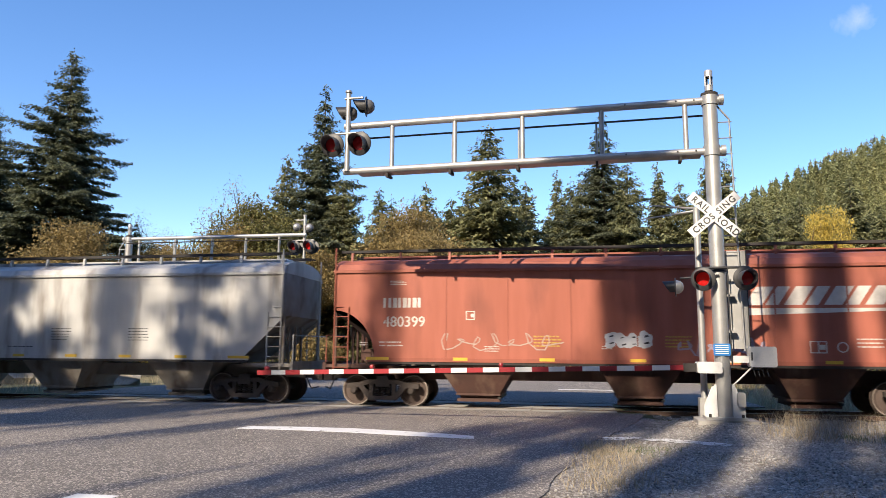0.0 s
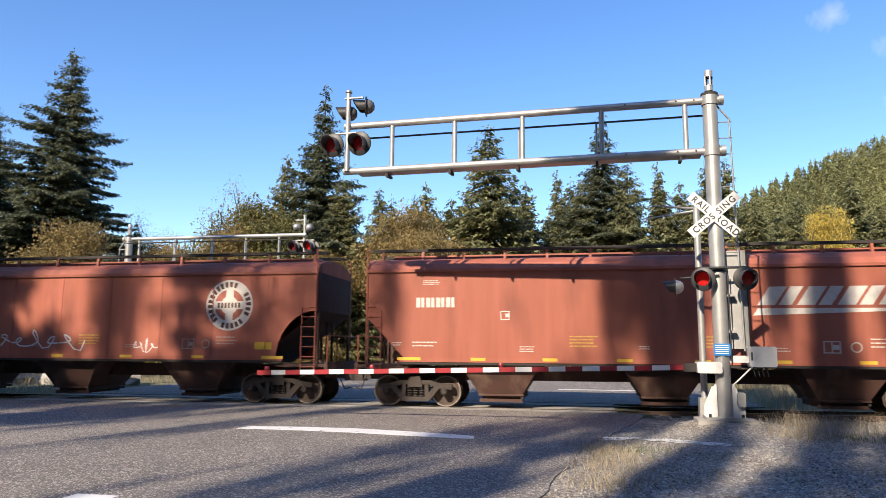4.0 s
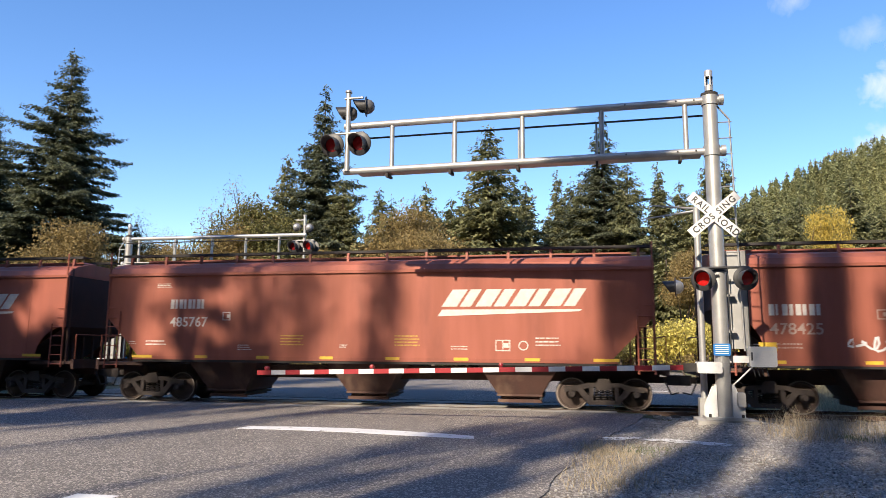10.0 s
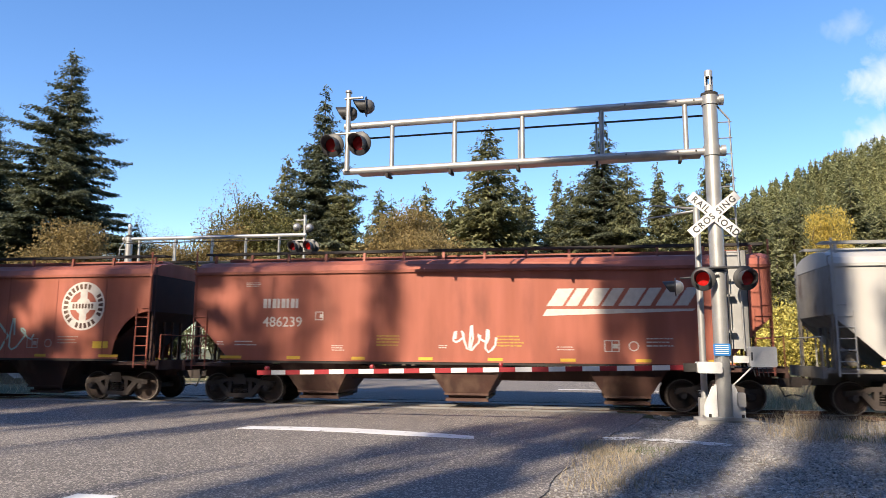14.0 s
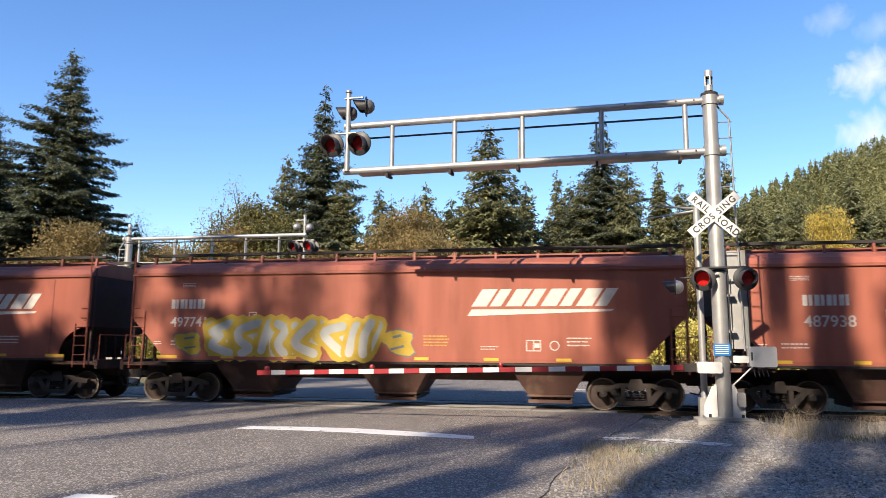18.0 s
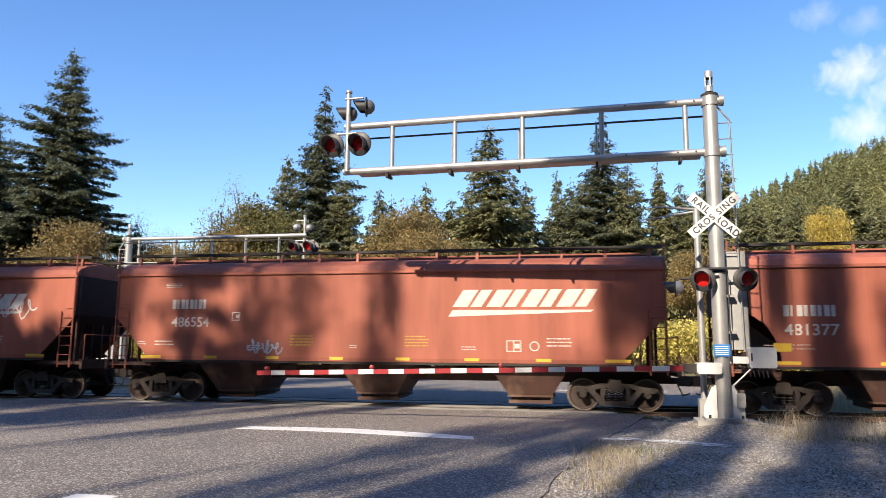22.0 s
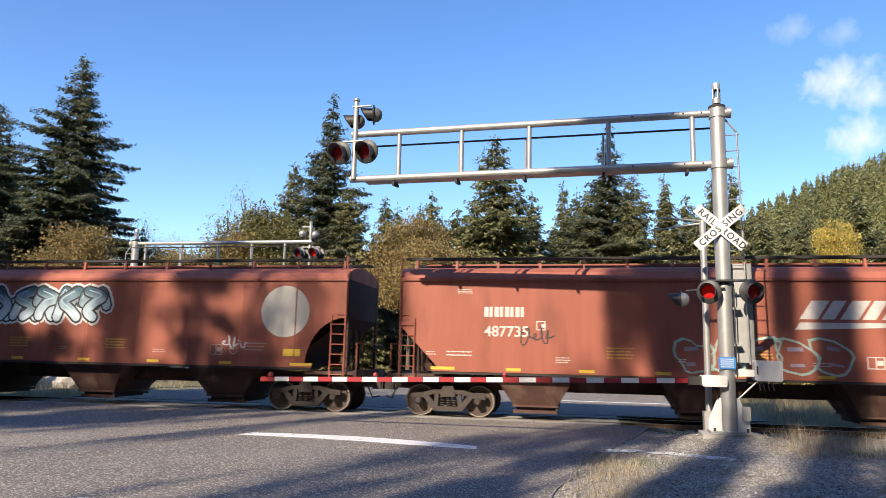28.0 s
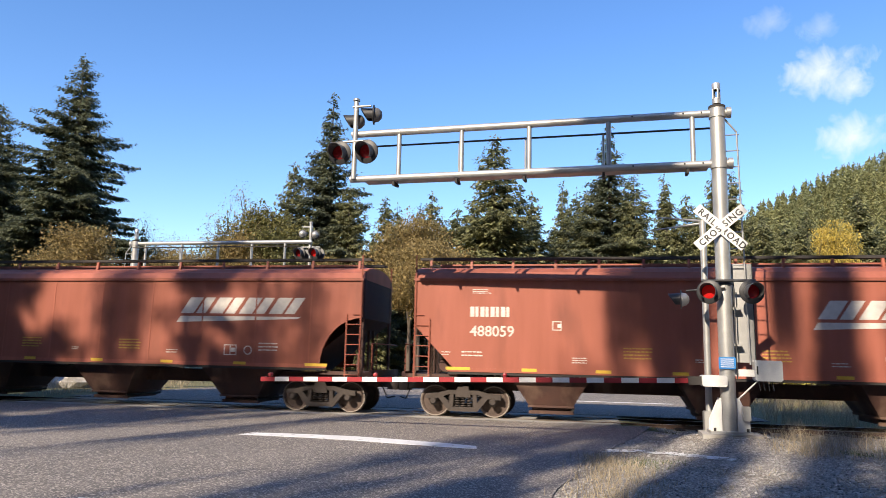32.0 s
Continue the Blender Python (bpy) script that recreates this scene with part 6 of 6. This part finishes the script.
LEAF_LABEL = {"lime_bush": "sunlit yellow-green bush beyond the rails", "yellow": "bright yellow autumn tree among the firs", "ochre": "ochre autumn tree with fading leaves", "olive": "olive-green leafy tree at the wood's edge",
              "bare": "nearly bare tree with thin pale branches", "bush": "olive-green bush on the verge", "brown_bush": "brown autumn bush on the verge"}
leaf_rows = [
    ("yellow", 19.4, 38.5, 12.9, 0.46), ("ochre", -37.5, 26, 11.0, 1.0), ("ochre", -41.5, 28, 9.8, 1.0), ("bare", -45.0, 48, 16.2, 1.0), ("ochre", -44.5, 46, 12.5, 1.2),
    ("bare", -29.5, 39, 17.5, 0.8), ("olive", -29.0, 37, 15.2, 1.0), ("olive", -32.3, 38, 13.0, 1.15), ("ochre", -30.6, 36, 12.0, 0.9), ("ochre", -33.5, 33, 10.0, 1.0), ("ochre", -16.3, 43, 14.6, 0.85),
    ("ochre", -11.6, 34, 11.0, 0.9), ("ochre", -14.2, 38, 11.5, 0.9), ("ochre", 12.2, 46, 11.2, 0.7), ("ochre", 9, 44, 10.6, 0.8), ("yellow", 14, 60, 12, 0.8), ("yellow", 3.5, 44, 10.3, 0.6),
    ("ochre", -48, 36, 10, 1.1), ("ochre", -24, 40, 10.5, 0.9), ("ochre", 1.2, 40, 9.4, 0.8), 
]
for kind, x, y, h, sq in leaf_rows:
    plant("autumn_tree", LEAF_LABEL[kind], "tree", "leafy trees behind the tracks", LEAFY[kind], x, y, h / LEAF_TALL[kind], r.uniform(0, 360), sq)
for k in range(46):
    x, y = r.uniform(-62, 48), r.uniform(22, 40)
    if -18 < x < 9 and y < 44:
        y = r.uniform(36, 46)
    kind = r.choice(("bush", "brown_bush", "brown_bush"))
    plant("bush", LEAF_LABEL[kind], "bush", "bushes beyond the rails", LEAFY[kind], x, y, r.uniform(0.5, 1.1), r.uniform(0, 360), 1.2)

for x, y, h in ((8.5, 16, 3.4), (11, 18, 4.2), (13.5, 15, 3.2), (16, 19, 4.6), (19.5, 17, 4.0), (23, 20, 4.8), (6.5, 21, 3.8), (27, 21, 4.5), (-27, 17, 3.2), (-31, 20, 3.6)):
    plant("bush", LEAF_LABEL["lime_bush"], "bush", "bushes beyond the rails", LEAFY["lime_bush"], x, y, h / 4, r.uniform(0, 360), 1.0)

# trees behind the camera, which shade the road and the train
SHADERS = [broadleaf_mesh(31, 33, 6.2, leaf_olive, 22000, 0.31), broadleaf_mesh(34, 33, 6.2, leaf_ochre, 20000, 0.31), broadleaf_mesh(36, 33, 7.0, leaf_ochre, 8500, 0.29)]
shade_rows = [  # which, x, y, height, squash, turn
    (2, -27.6, -38, 34, 0.2, 20), (2, -22.2, -38, 32.5, 0.34, 130), (2, -18.9, -38, 31.0, 0.16, 15), (2, -12.4, -38, 25.5, 0.34, 40),
    (0, -11.2, -38, 35, 0.15, 77), (0, -9.9, -38, 36, 0.13, 200), (1, -6.5, -38, 34, 0.14, 60), (0, -7.8, -38, 36, 0.05, 300), (0, -8.35, -38, 22.8, 0.18, 33), (0, -5.5, -38, 22.8, 0.32, 140), (1, -2.6, -38, 24, 0.3, 80),
    (2, 5.0, -40, 33, 0.9, 300), (0, 0.6, -38, 26, 0.45, 160), (2, 4.5, -38, 24, 0.7, 270), (0, -48, -42, 33, 1.0, 10),
]
for k, x, y, h, sq, turn in shade_rows:
    plant("leafy_tree", "tall leafy tree that shades the road", "tree", "trees that shade the road", SHADERS[k], x, y, h / 33, turn, sq)
for kind, x, y, h, sq in (("slim", -17.7, -48, 25.5, 0.22), ("full", -32.8, -38, 42, 0.6), ("plain", -24.8, -38, 36, 0.52), ("slim", -13.4, -46, 43, 0.17), ("slim", -3.6, -38, 46, 0.33), ("plain", 15, -46, 33, 1.0), ("full", 1.0, -37, 20.5, 0.55), ("full", 6.5, -37, 22, 0.65)):
    plant("fir_tree", "green fir that shades the road", "tree", "trees that shade the road", FIRS[kind], x, y, h / FIR_TALL[kind], 30, sq)

# far woods on the hill: one mesh of many small firs
rs = np.random.RandomState(77)


small = [fir_mesh(100 + k, 20.0, 4.0 + 0.4 * (k % 3), 18, None, 0.02, 0.33, 0.9, 1.15, 0.26, 7) for k in range(6)]
small = [(v / 20.0, f) for v, f in small]
vv, ff, base = [], [], 0
spots = []
while len(spots) < 1500:
    d = 230 + 330 * rs.rand() ** 0.7
    y = d - 22
    x = rs.uniform(0.13 * d, 0.47 * d) if len(spots) < 1320 else rs.uniform(-0.7 * d - 40, 0.95 * d + 60)
    spots.append((x, y, ground_z(x, y)))
for x, y, g in spots:
    v, f = small[rs.randint(6)]
    h = rs.uniform(17, 29)
    rs.rand()
    a = rs.uniform(0, 6.28)
    rot = np.array([[math.cos(a), -math.sin(a), 0], [math.sin(a), math.cos(a), 0], [0, 0, 1]])
    w = rs.uniform(0.72, 1.0)
    vv.append((v * np.array([h * w, h * w, h])) @ rot.T + np.array([x, y, g - 0.5]))
    ff.append(f + base)
    base += len(v)
woods = new("far_woods", mesh_of("far_woods", np.concatenate(vv), np.concatenate(ff), far_wood))
tagged(woods, "dense green fir woods on the far hillside", "forest", kind="stuff")

# Unseen firs round the eye, added to dim sky light; the sun's lane stays open.
vv, ff, base = [], [], 0
while len(vv) < 260:
    a, dist = rs.uniform(0, 6.283), rs.uniform(30, 95)
    x, y = dist * math.sin(a), -22 + dist * math.cos(a)
    lane = x - 0.356 * (y + 1.6)
    if y > -34 and abs(x) < 60 or y > -6:
        continue
    h = rs.uniform(36, 48)
    if -30 < lane < 20:
        h = min(h, 0.56 * (-y - 16))
        if y > -66:
            continue
    v, f = small[rs.randint(6)]
    vv.append(v * np.array([h * 1.05, h * 1.05, h]) + np.array([x, y, -0.5]))
    ff.append(f + base)
    base += len(v)
near_woods = new("near_woods", mesh_of("near_woods", np.concatenate(vv), np.concatenate(ff), far_wood))
tagged(near_woods, "unseen added fir woods that hold back sky light", "forest", kind="stuff")

# ---- grass, weeds and stones ----


def tufts(name, label, spots, mat, tall, count, seed, spread=0.12):
    q = np.random.RandomState(seed)
    v, f = [], []
    for x, y, k in spots:
        z = ground_z(x, y)
        for i in range(int(count * k)):
            bx, by = x + q.normal(0, spread), y + q.normal(0, spread)
            h = tall * q.uniform(0.35, 1.0) * (0.7 + 0.3 * k)
            lx, ly = q.normal(0, 0.55) * h, q.normal(0, 0.55) * h
            a = q.uniform(0, 6.28)
            wx, wy = 0.005 * math.cos(a), 0.005 * math.sin(a)
            n = len(v)
            v += [(bx - wx, by - wy, z - 0.02), (bx + wx, by + wy, z - 0.02), (bx + lx * 0.4 + wx * 0.7, by + ly * 0.4 + wy * 0.7, z + h * 0.6), (bx + lx * 0.4 - wx * 0.7, by + ly * 0.4 - wy * 0.7, z + h * 0.6), (bx + lx, by + ly, z + h)]
            f += [(n, n + 1, n + 2, n + 3), (n + 3, n + 2, n + 4, n + 4)]
    me = bpy.data.meshes.new(name)
    me.from_pydata(v, [], [t if t[2] != t[3] else t[:3] for t in f])
    me.materials.append(mat)
    return tagged(new(name, me), label, "grass", kind="stuff")


g = random.Random(5)
clump = [(0.25 + 0.35 * g.random() ** 0.7 * g.choice((-0.5, 1, 2)), -8.5 - 4.2 * g.random() ** 1.3, g.random() ** 1.6) for k in range(125)]
tufts("dry_grass", "tuft of dry straw-coloured grass at the gravel edge", clump, straw, 0.23, 30, 1, 0.2)
right = [(g.uniform(4.4, 9.5), g.uniform(-7.2, -3.0), g.uniform(0.2, 0.9)) for k in range(120)] + [(g.gauss(3.9, 0.25), g.gauss(-6.7, 0.25), 0.5) for k in range(10)]
tufts("dry_grass", "dry tangled grass beside the rails", right, straw, 0.62, 26, 2, 0.22)
edge = [(g.uniform(0.3, 4.5), g.uniform(-13, -8.4), g.uniform(0.1, 0.5)) for k in range(60)]
tufts("dry_grass", "sparse dry grass in the gravel", edge, straw, 0.2, 14, 3, 0.15)
green = [(g.gauss(5.6, 0.5), g.gauss(-6.4, 0.25), 0.8) for k in range(16)] + [(g.gauss(1.0, 0.3), g.gauss(-9.3, 0.4), 0.5) for k in range(14)]
tufts("weeds", "low green weeds in the gravel", green, weed_green, 0.16, 30, 4, 0.14)
beyond = [(g.uniform(-40, 40), g.uniform(7, 22), g.uniform(0.5, 1.0)) for k in range(1200)]
beyond = [b for b in beyond if not -18.5 < b[0] < 6.2]
beyond += [(g.uniform(6.0, 17), g.uniform(2.6, 7.2), g.uniform(0.3, 0.7)) for k in range(420)] + [(g.uniform(-34, -20), g.uniform(2.6, 7.0), g.uniform(0.3, 0.7)) for k in range(200)]
tufts("dry_grass", "tall dry meadow grass beyond the rails", beyond, straw, 0.9, 20, 6, 0.35)


def stones(name, label, n, place, lo, hi, seed):
    q = np.random.RandomState(seed)
    octa = np.array([(1, 0, 0), (0, 1, 0), (-1, 0, 0), (0, -1, 0), (0, 0, 1), (0, 0, -1.0)])
    tri = np.array([(0, 1, 4), (1, 2, 4), (2, 3, 4), (3, 0, 4), (1, 0, 5), (2, 1, 5), (3, 2, 5), (0, 3, 5)])
    vs, fs = [], []
    for k in range(n):
        x, y = place(q)
        s = lo + (hi - lo) * q.rand() ** 2.5
        v = octa * q.uniform(0.6, 1.3, (6, 3)) * np.array([s, s, s * 0.7])
        a = q.uniform(0, 6.28)
        rot = np.array([[math.cos(a), -math.sin(a), 0], [math.sin(a), math.cos(a), 0], [0, 0, 1]])
        vs.append(v @ rot.T + np.array([x, y, ground_z(x, y) + 0.02 + s * 0.2]))
        fs.append(tri + 6 * k)
    return tagged(new(name, mesh_of(name, np.concatenate(vs), np.concatenate(fs), pebble)), label, "gravel", kind="stuff")


def shoulder(q):
    while True:
        x, y = q.uniform(-0.6, 9), q.uniform(-15, -2.6)
        edge_x = road_edge(y) - 0.1
        if x > edge_x + abs(q.normal(0, 0.25)):
            return x, y


def bed(q):
    return q.uniform(1.9, 12), q.choice((-1, 1)) * q.uniform(0.95, 2.3)


stones("gravel_stones", "loose grey crushed stone on the shoulder", 34000, shoulder, 0.007, 0.03, 1)
stones("ballast_stones", "grey ballast stones beside the rails", 2600, bed, 0.02, 0.05, 2)

# ---- clouds ----


def cloud_stuff(name, thick, start, wide, high):
    """A thin white cloud: ragged noise that fades out towards its rim."""
    m = bpy.data.materials.new(name)
    m.use_nodes = True
    cn, cl = m.node_tree.nodes, m.node_tree.links
    cn.remove(cn["Principled BSDF"])
    tc, tn = cn.new("ShaderNodeTexCoord"), cn.new("ShaderNodeTexNoise")
    tn.inputs["Scale"].default_value, tn.inputs["Detail"].default_value = 0.0085, 8
    tn.inputs["Roughness"].default_value, tn.inputs["Distortion"].default_value = 0.6, 0.5
    cl.new(tc.outputs["Object"], tn.inputs["Vector"])
    sep, ln = cn.new("ShaderNodeVectorMath"), cn.new("ShaderNodeVectorMath")
    sep.operation, ln.operation = "MULTIPLY", "LENGTH"
    sep.inputs[1].default_value = (1 / wide, 0.0, 1 / high)
    cl.new(tc.outputs["Object"], sep.inputs[0])
    cl.new(sep.outputs["Vector"], ln.inputs[0])
    fall, addn, mr = cn.new("ShaderNodeMath"), cn.new("ShaderNodeMath"), cn.new("ShaderNodeMapRange")
    fall.operation = "MULTIPLY_ADD"
    fall.inputs[1].default_value, fall.inputs[2].default_value = -0.75, 0.30
    cl.new(ln.outputs["Value"], fall.inputs[0])
    cl.new(fall.outputs[0], addn.inputs[0])
    cl.new(tn.outputs["Fac"], addn.inputs[1])
    mr.inputs["From Min"].default_value, mr.inputs["From Max"].default_value, mr.inputs["To Max"].default_value = start, start + 0.42, thick
    cl.new(addn.outputs[0], mr.inputs["Value"])
    tr, em, mx = cn.new("ShaderNodeBsdfTransparent"), cn.new("ShaderNodeEmission"), cn.new("ShaderNodeMixShader")
    em.inputs["Color"].default_value, em.inputs["Strength"].default_value = (0.95, 0.97, 1.0, 1), 0.72
    cl.new(mr.outputs["Result"], mx.inputs[0])
    cl.new(tr.outputs[0], mx.inputs[1])
    cl.new(em.outputs[0], mx.inputs[2])
    cl.new(mx.outputs[0], cn["Material Output"].inputs["Surface"])
    return m


def cloud(w, h, thick, start=0.40):
    s = Shape()
    n = 14
    for j in range(n + 1):
        for i in range(n + 1):
            u, v = 2 * i / n - 1, 2 * j / n - 1
            s.v.append((u * w, 25 * (u * u + v * v), v * h))
    s.f = [(j * (n + 1) + i, j * (n + 1) + i + 1, (j + 1) * (n + 1) + i + 1, (j + 1) * (n + 1) + i) for j in range(n) for i in range(n)]
    o = part("cloud", s, cloud_stuff("white_cloud", thick, start, w, h))
    return tagged(o, "small thin white cloud in the blue sky" if thick > 0.5 else "faint wisp of white cloud in the blue sky", "cloud", "clouds in the sky")


CLOUD_FAR = 3400.0


def on_sky(yaw, up):
    """Pose of a cloud at yaw and height angle, degrees, facing the eye."""
    a, b = radians(yaw), radians(up)
    p = EYE + Vector((math.sin(a) * math.cos(b), math.cos(a) * math.cos(b), math.sin(b))) * CLOUD_FAR
    return pose(*p, 0, 0, -yaw)


CLOUDS = [
    (cloud(150, 110, 0.32), [(0.0, 20.94, 23.09), (9.0, 17.25, 24.9), (16.0, 14.19, 27.7), (32.0, 6.78, 34.14)]),
    (cloud(190, 120, 0.26), [(0.0, 24.97, 20.31), (9.0, 21.91, 21.94), (13.0, 20.73, 22.65), (17.0, 19.61, 23.27), (22.0, 18.44, 24.01), (28.0, 16.2, 24.35), (32.0, 14.62, 25.11)]),
    (cloud(150, 110, 0.26), [(0.0, 27.42, 19.54), (17.0, 22.44, 22.12), (22.0, 21.47, 22.97), (28.0, 19.56, 23.51), (32.0, 18.07, 24.13)]),
    (cloud(290, 190, 0.72, 0.38), [(0.0, 25.94, 16.98), (13.0, 22.67, 18.78), (17.0, 21.78, 19.26), (19.0, 21.36, 19.61), (22.0, 20.67, 19.86), (24.5, 20.16, 20.12), (28.0, 19.09, 20.4), (32.0, 17.84, 21.18)]),
    (cloud(190, 120, 0.7), [(0.0, 28.22, 15.41), (17.0, 24.05, 17.37), (22.0, 22.61, 18.03), (28.0, 20.95, 18.93), (32.0, 19.77, 19.81)]),
    (cloud(240, 180, 0.72, 0.38), [(0.0, 24.24, 12.05), (9.0, 22.46, 14.23), (17.0, 21.35, 15.26), (22.0, 20.96, 16.03), (28.0, 20.21, 16.3), (32.0, 19.58, 16.41)]),
]


# ---- what moves ----


def motions():
    for car, start, text, kind, form in CARS:
        walk(car, [(t, pose(start - SPEED * t, 0, 0)) for t in (0.0, 8.0, 16.0, 24.0, 32.0)])
    for ob, rows in CLOUDS:
        walk(ob, [(t, on_sky(a, b)) for t, a, b in rows])


motions()
